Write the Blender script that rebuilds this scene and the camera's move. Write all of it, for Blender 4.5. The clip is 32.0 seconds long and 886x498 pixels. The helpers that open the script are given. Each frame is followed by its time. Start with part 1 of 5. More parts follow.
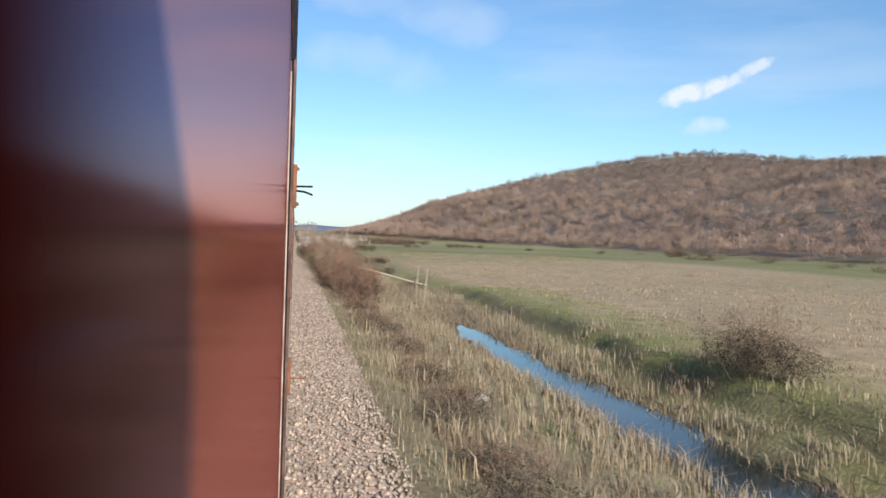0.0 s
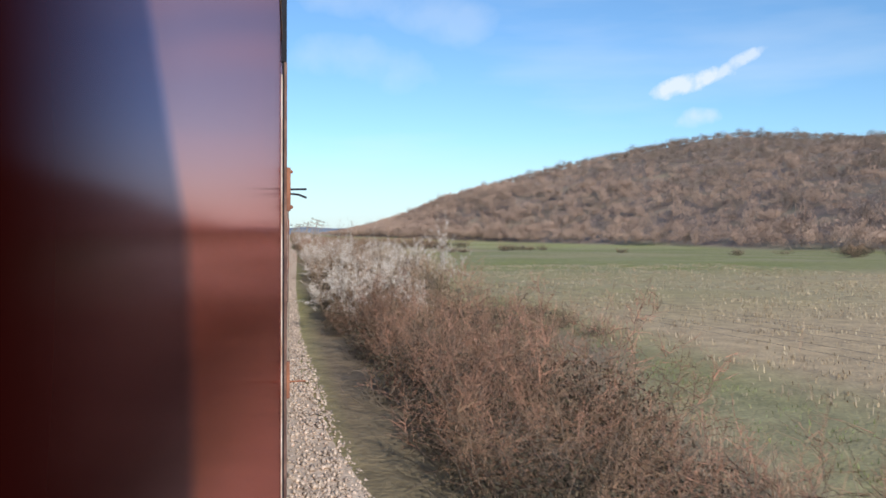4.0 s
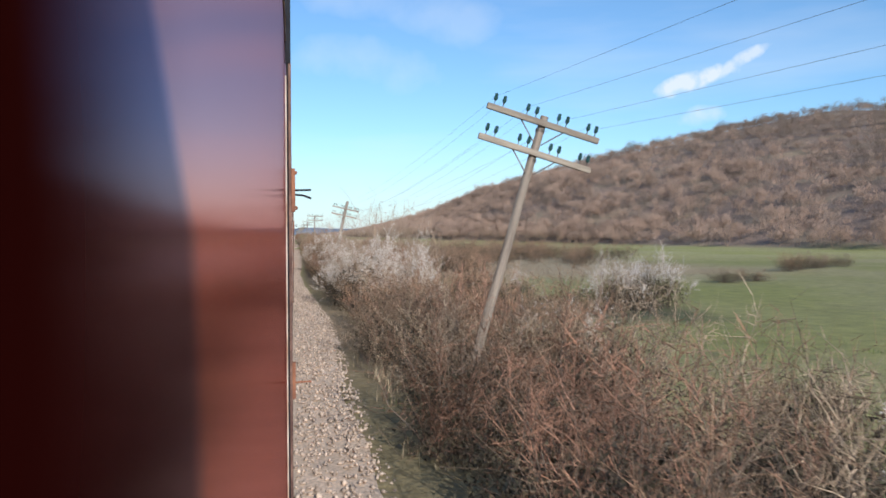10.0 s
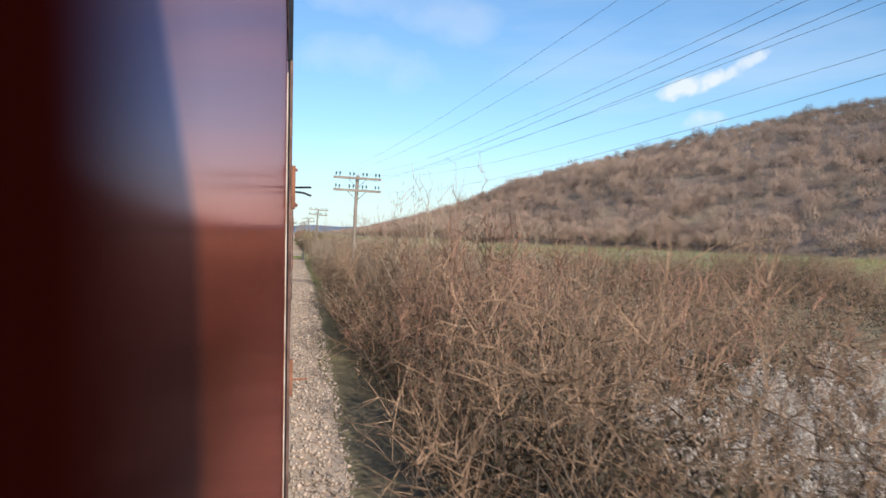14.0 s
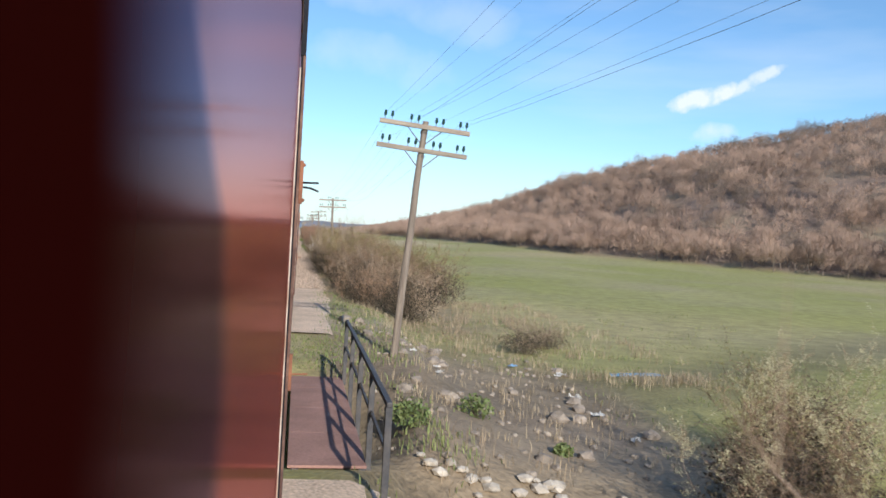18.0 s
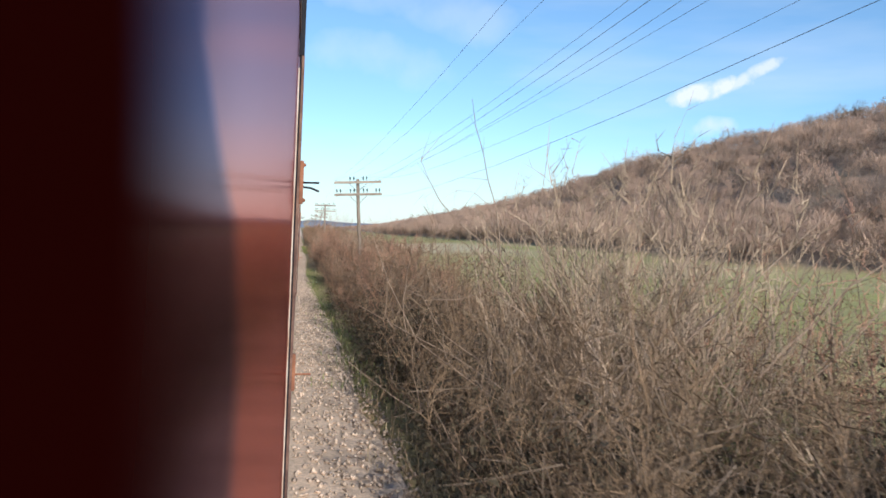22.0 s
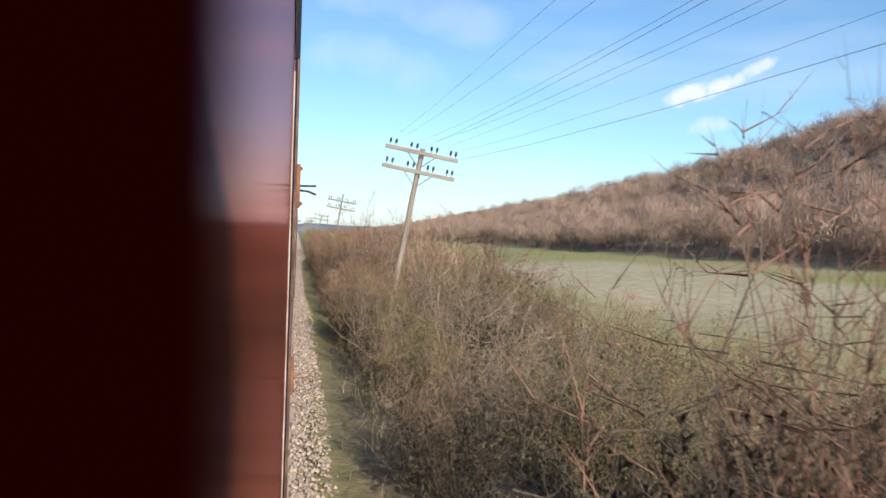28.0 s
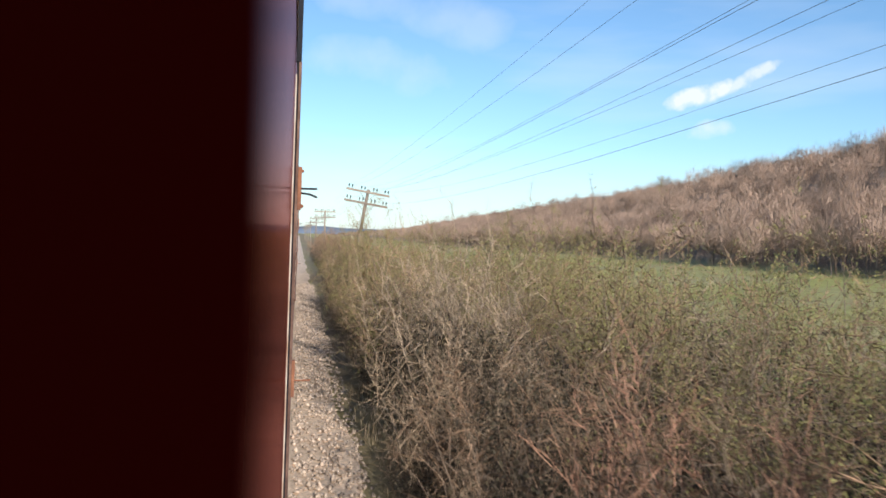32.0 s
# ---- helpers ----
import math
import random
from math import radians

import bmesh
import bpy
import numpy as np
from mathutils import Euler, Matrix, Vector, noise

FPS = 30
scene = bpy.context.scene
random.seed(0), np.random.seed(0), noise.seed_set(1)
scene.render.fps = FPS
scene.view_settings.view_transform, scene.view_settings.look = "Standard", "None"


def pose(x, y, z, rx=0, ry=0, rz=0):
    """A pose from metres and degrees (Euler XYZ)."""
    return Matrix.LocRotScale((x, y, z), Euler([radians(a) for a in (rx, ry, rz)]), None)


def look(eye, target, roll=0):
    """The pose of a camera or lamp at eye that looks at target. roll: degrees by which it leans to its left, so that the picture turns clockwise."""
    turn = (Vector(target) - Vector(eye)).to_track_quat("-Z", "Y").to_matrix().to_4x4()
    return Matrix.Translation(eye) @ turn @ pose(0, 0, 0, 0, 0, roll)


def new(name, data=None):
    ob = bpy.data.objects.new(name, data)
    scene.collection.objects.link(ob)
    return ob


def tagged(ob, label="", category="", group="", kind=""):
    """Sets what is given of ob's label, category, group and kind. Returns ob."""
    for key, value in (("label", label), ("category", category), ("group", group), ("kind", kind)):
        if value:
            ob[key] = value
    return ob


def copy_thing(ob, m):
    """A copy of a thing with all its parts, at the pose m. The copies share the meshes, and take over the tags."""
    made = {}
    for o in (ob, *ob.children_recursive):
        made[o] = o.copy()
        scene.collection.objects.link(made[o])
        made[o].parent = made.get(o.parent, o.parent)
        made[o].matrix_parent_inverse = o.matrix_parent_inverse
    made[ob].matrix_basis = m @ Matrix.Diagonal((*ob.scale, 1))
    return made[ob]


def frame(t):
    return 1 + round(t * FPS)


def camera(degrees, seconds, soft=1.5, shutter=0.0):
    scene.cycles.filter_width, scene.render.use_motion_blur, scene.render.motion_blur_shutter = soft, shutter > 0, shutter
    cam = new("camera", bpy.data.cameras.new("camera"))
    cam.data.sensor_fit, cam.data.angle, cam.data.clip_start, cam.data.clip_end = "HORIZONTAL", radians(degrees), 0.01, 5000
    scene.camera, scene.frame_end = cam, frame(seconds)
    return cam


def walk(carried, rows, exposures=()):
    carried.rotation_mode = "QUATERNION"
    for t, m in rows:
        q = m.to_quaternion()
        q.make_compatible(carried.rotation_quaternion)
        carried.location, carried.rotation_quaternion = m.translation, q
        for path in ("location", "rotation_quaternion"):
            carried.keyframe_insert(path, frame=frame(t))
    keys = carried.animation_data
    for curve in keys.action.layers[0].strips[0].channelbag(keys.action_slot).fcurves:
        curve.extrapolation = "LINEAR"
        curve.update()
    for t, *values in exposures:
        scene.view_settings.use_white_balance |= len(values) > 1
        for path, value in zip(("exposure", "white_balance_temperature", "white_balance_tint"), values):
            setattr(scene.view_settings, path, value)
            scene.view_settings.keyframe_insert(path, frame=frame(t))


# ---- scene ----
# ================= camera and ride =================
SPEED = 20.0   # metres per second along the straight track (y ahead, x right)
EYE = 3.0      # height of the lens over the ballast
LENS = 56.0

# seconds, yaw, pitch, roll in degrees
PATH = [
    (0, -10.18, -0.94, 1.90),
    (0.5, -10.14, -0.99, 1.64),
    (1, -10.10, -1.02, 1.47),
    (1.5, -10.11, -0.93, 1.98),
    (2, -10.14, -1.02, 1.47),
    (2.5, -10.17, -1.05, 1.10),
    (4.5, -10.44, -1.00, -0.34),
    (5, -10.16, -1.02, -1.38),
    (5.5, -10.30, -1.06, -1.98),
    (6, -10.17, -0.93, -0.86),
    (6.5, -10.13, -0.88, -1.03),
    (7, -10.17, -0.88, -1.03),
    (7.5, -10.04, -0.95, 0.34),
    (8, -10.07, -0.91, -0.09),
    (8.5, -10.07, -0.95, -0.09),
    (9, -10.14, -1.04, -0.60),
    (9.5, -10.15, -1.09, 0.00),
    (10, -10.14, -1.04, -0.17),
    (10.5, -10.18, -1.02, -0.04),
    (11, -10.15, -0.99, 0.09),
    (11.5, -10.15, -0.97, 0.22),
    (12, -10.08, -0.95, 0.34),
    (12.5, -10.08, -0.93, 0.47),
    (13, -10.04, -1.02, 0.60),
    (13.5, -10.09, -1.19, 0.73),
    (14, -10.20, -1.05, 0.86),
    (14.5, -10.09, -1.17, 0.86),
    (16.5, -10.04, -0.88, 3.79),
    (17, -10.05, -0.79, 4.57),
    (17.5, -9.93, -0.80, 4.31),
    (18, -9.88, -0.97, 3.36),
    (18.5, -10.07, -0.97, 1.98),
    (19, -9.98, -0.95, 2.76),
    (19.5, -9.97, -1.07, 2.33),
    (20, -9.85, -1.15, 1.90),
    (20.5, -9.96, -1.28, 1.55),
    (21, -10.01, -1.19, 2.07),
    (21.5, -10.02, -1.07, 2.76),
    (22, -9.79, -1.12, 2.50),
    (22.5, -9.91, -0.90, 3.10),
    (23, -9.85, -0.93, 2.24),
    (23.5, -9.84, -1.05, 1.55),
    (24, -9.88, -1.02, 1.72),
    (24.5, -9.96, -0.97, 1.98),
    (26.5, -9.86, -1.19, 0.95),
    (27, -9.93, -1.12, 0.69),
    (27.5, -9.95, -1.02, 1.72),
    (28, -9.96, -0.97, 1.98),
    (28.5, -9.96, -0.82, 2.41),
    (29, -9.88, -0.90, 1.72),
    (29.5, -9.96, -0.82, 2.41),
    (30, -9.96, -0.82, 2.41),
    (30.5, -9.89, -0.79, 2.59),
    (31, -9.89, -0.82, 2.41),
    (31.5, -9.88, -0.81, 2.24),
    (32, -9.88, -0.77, 2.07),
]
cam = camera(LENS, 32.0, soft=1.6, shutter=0.05)
walk(cam, [(t, pose(0, SPEED * t, EYE, 0, 0, yaw) @ pose(0, 0, 0, 90 + pitch) @ pose(0, 0, 0, 0, 0, roll)) for t, yaw, pitch, roll in PATH],
     exposures=[(0, 0.08, 6420, 10), (2.5, 0.04, 6100, 10), (11.5, 0.04, 6100, 10), (13, 0.05, 6150, 10), (14.5, 0.12, 6420, 10), (17, 0.19, 6300, 10), (22, 0.19, 6320, 10), (24.5, 0.2, 6450, 10), (32, 0.22, 6500, 10)])

# ================= sky, sun, exposure =================
SUN_TO = Vector((0.145, -0.907, 0.395)).normalized()     # towards the sun: behind the ride, a little to the right
world = bpy.data.worlds.new("sky")
scene.world = world
world.use_nodes = True
wn, wl = world.node_tree.nodes, world.node_tree.links
wn.clear()
w_out = wn.new("ShaderNodeOutputWorld")
w_bg = wn.new("ShaderNodeBackground")
w_sky = wn.new("ShaderNodeTexSky")
w_sky.sky_type = "NISHITA"
w_sky.sun_disc = False
w_sky.sun_elevation = math.asin(SUN_TO.z)
w_sky.sun_rotation = math.atan2(SUN_TO.x, SUN_TO.y)
w_sky.air_density, w_sky.dust_density, w_sky.ozone_density = 1.0, 0.15, 3.0
w_bg.inputs["Strength"].default_value = 0.125
w_co = wn.new("ShaderNodeTexCoord")


def w_math(op, a, b=None, clamp=False):
    n = wn.new("ShaderNodeMath")
    n.operation, n.use_clamp = op, clamp
    for i, v in enumerate((a, b)):
        if v is None:
            continue
        if isinstance(v, (int, float)):
            n.inputs[i].default_value = v
        else:
            wl.new(v, n.inputs[i])
    return n.outputs[0]


def w_dot(v):
    n = wn.new("ShaderNodeVectorMath")
    n.operation = "DOT_PRODUCT"
    wl.new(w_co.outputs["Generated"], n.inputs[0])
    n.inputs[1].default_value = v
    return n.outputs["Value"]


def wisp(centre, tilt, wide, tall, strength, rag):
    """A thin cloud round a direction of the sky."""
    c = Vector(centre).normalized()
    side = c.cross(Vector((0, 0, 1))).normalized()
    up = side.cross(c).normalized()
    a, b = side * math.cos(tilt) + up * math.sin(tilt), up * math.cos(tilt) - side * math.sin(tilt)
    u = w_math("DIVIDE", w_dot(a), wide)
    v = w_math("DIVIDE", w_dot(b), tall)
    n = wn.new("ShaderNodeTexNoise")
    n.inputs["Scale"].default_value, n.inputs["Detail"].default_value = rag, 6
    wl.new(w_co.outputs["Generated"], n.inputs["Vector"])
    r = w_math("ADD", w_math("MULTIPLY", u, u), w_math("MULTIPLY", v, v))
    r = w_math("ADD", r, w_math("MULTIPLY", w_math("SUBTRACT", n.outputs["Fac"], 0.5), 3.6))
    m = w_math("SUBTRACT", 1.0, r, True)
    front = w_math("GREATER_THAN", w_dot(c), 0.5)
    return w_math("MULTIPLY", w_math("MULTIPLY", m, front), strength)


cover = wisp((0.4452, 0.8776, 0.1725), 0.27, 0.054, 0.0115, 0.85, 46)
for args in (((0.4880, 0.8511, 0.1915), 0.50, 0.036, 0.0085, 0.7, 40), ((0.4609, 0.8773, 0.1337), 0.15, 0.030, 0.012, 0.5, 30), ((0.0805, 0.9765, 0.2), -0.1, 0.10, 0.03, 0.20, 14), ((0.1446, 0.9555, 0.2571), -0.2, 0.13, 0.03, 0.22, 12)):
    cover = w_math("MAXIMUM", cover, wisp(*args))
haze_map = wn.new("ShaderNodeMapping")
haze_map.inputs["Scale"].default_value = (1.6, 1.6, 9.0)
wl.new(w_co.outputs["Generated"], haze_map.inputs["Vector"])
haze = wn.new("ShaderNodeTexNoise")
haze.inputs["Scale"].default_value, haze.inputs["Detail"].default_value = 1.7, 5
wl.new(haze_map.outputs["Vector"], haze.inputs["Vector"])
cover = w_math("MAXIMUM", cover, w_math("MULTIPLY", w_math("SUBTRACT", haze.outputs["Fac"], 0.48, True), 0.9))
w_mix = wn.new("ShaderNodeMix")
w_mix.data_type = "RGBA"
wl.new(cover, w_mix.inputs["Factor"])
w_tint = wn.new("ShaderNodeMix")
w_tint.data_type, w_tint.blend_type = "RGBA", "MULTIPLY"
w_tint.inputs["Factor"].default_value = 1.0
w_tint.inputs[7].default_value = (0.87, 1.03, 1.13, 1)
wl.new(w_sky.outputs["Color"], w_tint.inputs[6])
w_low = wn.new("ShaderNodeMix")
w_low.data_type = "RGBA"
w_low.inputs[7].default_value = (5.1, 5.95, 6.6, 1)
wl.new(w_tint.outputs[2], w_low.inputs[6])
wl.new(w_math("MULTIPLY", w_math("SUBTRACT", 1.0, w_math("DIVIDE", w_math("ABSOLUTE", w_dot((0, 0, 1))), 0.11), True), 0.65), w_low.inputs["Factor"])
wl.new(w_low.outputs[2], w_mix.inputs[6])
w_mix.inputs[7].default_value = (7.0, 7.3, 7.6, 1)
wl.new(w_mix.outputs[2], w_bg.inputs["Color"])
wl.new(w_bg.outputs["Background"], w_out.inputs["Surface"])

sun = new("sun", bpy.data.lights.new("sun", "SUN"))
sun.data.energy, sun.data.angle, sun.data.color = 4.7, radians(0.6), (1.0, 0.94, 0.85)
sun.matrix_world = look((0, 0, 0), -SUN_TO)

# ================= materials =================


def material(name, a, b, scale=6.0, fine=40.0, rough=0.85, bump=0.3, vary=0.0, islands=0.0, metal=0.0, stretch=None, detail=0.35):
    """Two colours mixed by coarse and fine noise in object space; vary: spread of brightness from object to object; islands: from piece to piece."""
    m = bpy.data.materials.new(name)
    m.use_nodes = True
    n, l = m.node_tree.nodes, m.node_tree.links
    p = n["Principled BSDF"]
    p.inputs["Roughness"].default_value, p.inputs["Metallic"].default_value = rough, metal
    co = n.new("ShaderNodeTexCoord")
    mp = n.new("ShaderNodeMapping")
    mp.inputs["Scale"].default_value = stretch or (1, 1, 1)
    l.new(co.outputs["Object"], mp.inputs["Vector"])
    big, small = n.new("ShaderNodeTexNoise"), n.new("ShaderNodeTexNoise")
    big.inputs["Scale"].default_value, big.inputs["Detail"].default_value = scale, 4
    small.inputs["Scale"].default_value, small.inputs["Detail"].default_value = fine, 3
    for t in (big, small):
        l.new(mp.outputs["Vector"], t.inputs["Vector"])
    ramp = n.new("ShaderNodeMapRange")
    ramp.inputs["From Min"].default_value, ramp.inputs["From Max"].default_value = 0.35, 0.65
    l.new(big.outputs["Fac"], ramp.inputs["Value"])
    mix = n.new("ShaderNodeMix")
    mix.data_type = "RGBA"
    mix.inputs[6].default_value, mix.inputs[7].default_value = (*a, 1), (*b, 1)
    l.new(ramp.outputs["Result"], mix.inputs["Factor"])
    hsv = n.new("ShaderNodeHueSaturation")
    l.new(mix.outputs[2], hsv.inputs["Color"])
    val = n.new("ShaderNodeMath")
    val.operation = "MULTIPLY_ADD"
    l.new(small.outputs["Fac"], val.inputs[0])
    val.inputs[1].default_value, val.inputs[2].default_value = 2 * detail, 1 - detail
    last = val.outputs[0]
    for k, src in ((vary, n.new("ShaderNodeObjectInfo").outputs["Random"]), (islands, n.new("ShaderNodeNewGeometry").outputs["Random Per Island"])):
        if not k:
            continue
        add = n.new("ShaderNodeMath")
        add.operation = "MULTIPLY_ADD"
        l.new(src, add.inputs[0])
        add.inputs[1].default_value, add.inputs[2].default_value = 2 * k, 1 - k
        mul = n.new("ShaderNodeMath")
        mul.operation = "MULTIPLY"
        l.new(last, mul.inputs[0])
        l.new(add.outputs[0], mul.inputs[1])
        last = mul.outputs[0]
    l.new(last, hsv.inputs["Value"])
    l.new(hsv.outputs["Color"], p.inputs["Base Color"])
    if bump:
        bp = n.new("ShaderNodeBump")
        bp.inputs["Strength"].default_value, bp.inputs["Distance"].default_value = bump, 0.02
        l.new(small.outputs["Fac"], bp.inputs["Height"])
        l.new(bp.outputs["Normal"], p.inputs["Normal"])
    return m


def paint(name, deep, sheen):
    """Old carriage enamel: nearly black red seen square on, a tinted mirror seen along the side; the sheen narrows and
    the red darkens along y, painting in a shade that grows over the near side.
    """
    m = bpy.data.materials.new(name)
    m.use_nodes = True
    n, l = m.node_tree.nodes, m.node_tree.links
    n.remove(n["Principled BSDF"])
    p, out = n.new("ShaderNodeBsdfDiffuse"), n["Material Output"]
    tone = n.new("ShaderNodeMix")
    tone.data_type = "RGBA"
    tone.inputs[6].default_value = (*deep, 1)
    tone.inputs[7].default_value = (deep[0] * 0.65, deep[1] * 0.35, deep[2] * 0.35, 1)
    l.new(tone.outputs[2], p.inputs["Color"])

    def calc(op, x, y_, clamp=False):
        k = n.new("ShaderNodeMath")
        k.operation, k.use_clamp = op, clamp
        for s, v in zip(k.inputs, (x, y_)):
            if isinstance(v, (int, float)):
                s.default_value = v
            else:
                l.new(v, s)
        return k.outputs[0]

    gloss = n.new("ShaderNodeBsdfAnisotropic")
    gloss.inputs["Color"].default_value, gloss.inputs["Roughness"].default_value = (*sheen, 1), 0.155
    lw = n.new("ShaderNodeLayerWeight")
    lw.inputs["Blend"].default_value = 0.5
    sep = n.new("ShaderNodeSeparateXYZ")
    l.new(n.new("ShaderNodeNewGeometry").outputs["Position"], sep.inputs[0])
    # darker red from here along y: shade put into the base colour
    shade_y = n.new("ShaderNodeMapRange")
    shade_y.inputs["From Min"].default_value, shade_y.inputs["From Max"].default_value = 400, 455
    l.new(sep.outputs["Y"], shade_y.inputs["Value"])
    l.new(shade_y.outputs["Result"], tone.inputs["Factor"])
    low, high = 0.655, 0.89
    for y0, y1, dl, dh in SHEEN_SHIFT:
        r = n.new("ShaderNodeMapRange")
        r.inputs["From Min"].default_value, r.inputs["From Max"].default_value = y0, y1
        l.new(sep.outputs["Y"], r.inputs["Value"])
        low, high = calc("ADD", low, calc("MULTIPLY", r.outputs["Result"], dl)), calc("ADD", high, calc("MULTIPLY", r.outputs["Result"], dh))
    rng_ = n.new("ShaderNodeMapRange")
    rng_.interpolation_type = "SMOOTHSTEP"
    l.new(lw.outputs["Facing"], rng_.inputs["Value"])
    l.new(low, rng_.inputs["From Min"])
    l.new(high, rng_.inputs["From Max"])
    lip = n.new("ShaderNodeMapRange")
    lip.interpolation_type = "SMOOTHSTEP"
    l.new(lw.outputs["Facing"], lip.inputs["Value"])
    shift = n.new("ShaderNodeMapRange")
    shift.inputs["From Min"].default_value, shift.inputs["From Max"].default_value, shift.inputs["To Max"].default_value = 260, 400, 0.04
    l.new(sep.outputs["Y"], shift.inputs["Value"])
    # the sheen's painted step at the panel fold leans a little
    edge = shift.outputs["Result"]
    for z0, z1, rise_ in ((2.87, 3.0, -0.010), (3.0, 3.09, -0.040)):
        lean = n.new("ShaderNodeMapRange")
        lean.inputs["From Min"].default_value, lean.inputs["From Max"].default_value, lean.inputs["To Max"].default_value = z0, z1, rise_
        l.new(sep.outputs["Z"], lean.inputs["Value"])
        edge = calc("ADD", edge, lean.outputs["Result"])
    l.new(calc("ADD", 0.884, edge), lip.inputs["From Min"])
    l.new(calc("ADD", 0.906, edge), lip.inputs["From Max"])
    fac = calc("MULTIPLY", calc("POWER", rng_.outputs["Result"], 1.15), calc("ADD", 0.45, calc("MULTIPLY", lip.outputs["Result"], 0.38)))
    co, noise_n = n.new("ShaderNodeTexCoord"), n.new("ShaderNodeTexNoise")
    noise_n.inputs["Scale"].default_value, noise_n.inputs["Detail"].default_value = 3.0, 3
    l.new(co.outputs["Object"], noise_n.inputs["Vector"])
    bp = n.new("ShaderNodeBump")
    bp.inputs["Strength"].default_value, bp.inputs["Distance"].default_value = 0.05, 0.01
    l.new(noise_n.outputs["Fac"], bp.inputs["Height"])
    l.new(bp.outputs["Normal"], gloss.inputs["Normal"])
    # reflection tint painted in: bluer before the step, redder past it
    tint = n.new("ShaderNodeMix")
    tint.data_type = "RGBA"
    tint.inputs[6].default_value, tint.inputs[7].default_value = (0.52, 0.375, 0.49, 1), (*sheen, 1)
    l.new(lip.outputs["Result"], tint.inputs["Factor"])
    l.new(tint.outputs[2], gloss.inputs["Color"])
    mix = n.new("ShaderNodeMixShader")
    l.new(fac, mix.inputs["Fac"])
    l.new(p.outputs["BSDF"], mix.inputs[1])
    l.new(gloss.outputs["BSDF"], mix.inputs[2])
    l.new(mix.outputs["Shader"], out.inputs["Surface"])
    return m


# y from, y to, shift of both sheen limits: paints the spreading dark
SHEEN_SHIFT = ((0, 260, 0.068, 0.018), (260, 400, 0.058, 0.027), (438, 464, 0.086, 0.046), (560, 640, 0.065, 0.03))
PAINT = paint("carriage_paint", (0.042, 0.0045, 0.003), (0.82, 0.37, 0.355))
ROOF = material("carriage_roof", (0.16, 0.15, 0.14), (0.10, 0.09, 0.085), 1.5, 30, 0.7)
RUST = material("rusty_steel", (0.30, 0.12, 0.06), (0.18, 0.07, 0.04), 5, 60, 0.75)
TRIM = material("weathered_trim", (0.42, 0.27, 0.14), (0.20, 0.09, 0.05), 4, 50, 0.7)
POST = material("rusty_post", (0.20, 0.115, 0.085), (0.09, 0.045, 0.035), 9, 60, 0.8)
CREAM = material("cream_paint", (0.66, 0.56, 0.47), (0.40, 0.25, 0.17), 5, 60, 0.7)
DARK = material("dark_rubber", (0.008, 0.008, 0.012), (0.014, 0.014, 0.02), 8, 60, 0.9)
STEEL = material("worn_steel", (0.10, 0.09, 0.085), (0.16, 0.13, 0.11), 4, 50, 0.5, metal=0.7)
BALLAST = material("ballast_bed", (0.72, 0.545, 0.405), (0.57, 0.43, 0.315), 0.9, 19, 0.95, 1.0, detail=0.75)
STONE = material("ballast_stone", (0.53, 0.415, 0.325), (0.39, 0.30, 0.24), 6, 40, 0.95, 0.2, islands=0.35)
TWIG = material("brown_twigs", (0.375, 0.235, 0.15), (0.255, 0.165, 0.105), 2, 30, 0.9, 0, vary=0.30, islands=0.36)
THICKET_TWIG = material("thicket_twigs", (0.40, 0.25, 0.16), (0.29, 0.185, 0.12), 0.08, 30, 0.9, 0, islands=0.25)
# darker copy of the brown twigs, carrying the shade deep in the hedge
TWIG_SHADED = material("shaded_brown_twigs", (0.26, 0.17, 0.105), (0.17, 0.115, 0.072), 2, 30, 0.9, 0, vary=0.30, islands=0.40)
TWIG_GREY = material("grey_twigs", (0.47, 0.35, 0.245), (0.34, 0.255, 0.175), 2, 30, 0.9, 0, vary=0.22, islands=0.36)
TWIG_RED = material("reddish_twigs", (0.415, 0.22, 0.145), (0.285, 0.16, 0.108), 2, 30, 0.9, 0, vary=0.22, islands=0.36)
STEM = material("shrub_stems", (0.13, 0.095, 0.07), (0.19, 0.14, 0.105), 6, 40, 0.9, 0.2, vary=0.2)
PALE_STEM = material("pale_stems", (0.27, 0.205, 0.15), (0.16, 0.12, 0.09), 6, 40, 0.9, 0.2, vary=0.2)
TAN_STEM = material("tan_stems", (0.46, 0.335, 0.245), (0.31, 0.22, 0.16), 5, 40, 0.9, 0.2, vary=0.15)
CANE = material("old_canes", (0.30, 0.205, 0.145), (0.20, 0.14, 0.10), 5, 40, 0.9, 0.2, vary=0.25)
BLOSSOM = material("white_blossom", (0.74, 0.66, 0.58), (0.61, 0.53, 0.46), 9, 50, 0.8, 0, islands=0.22)
CREAM_BUD = material("cream_catkins", (0.60, 0.53, 0.33), (0.44, 0.39, 0.21), 9, 50, 0.8, 0, islands=0.28)
BUD = material("young_leaves", (0.29, 0.265, 0.095), (0.20, 0.19, 0.065), 9, 50, 0.8, 0, islands=0.3)
GREEN_LEAF = material("green_leaves", (0.10, 0.15, 0.045), (0.16, 0.18, 0.06), 9, 50, 0.7, 0, islands=0.3)
# near-black brown that puts the shade inside the shrubs into colour
CORE_SHADE = material("dead_leaves", (0.085, 0.062, 0.038), (0.05, 0.042, 0.024), 3, 30, 0.9, 0, islands=0.4)
DRY = material("dry_grass", (0.42, 0.335, 0.215), (0.30, 0.225, 0.15), 0.35, 40, 0.95, 0, islands=0.3)
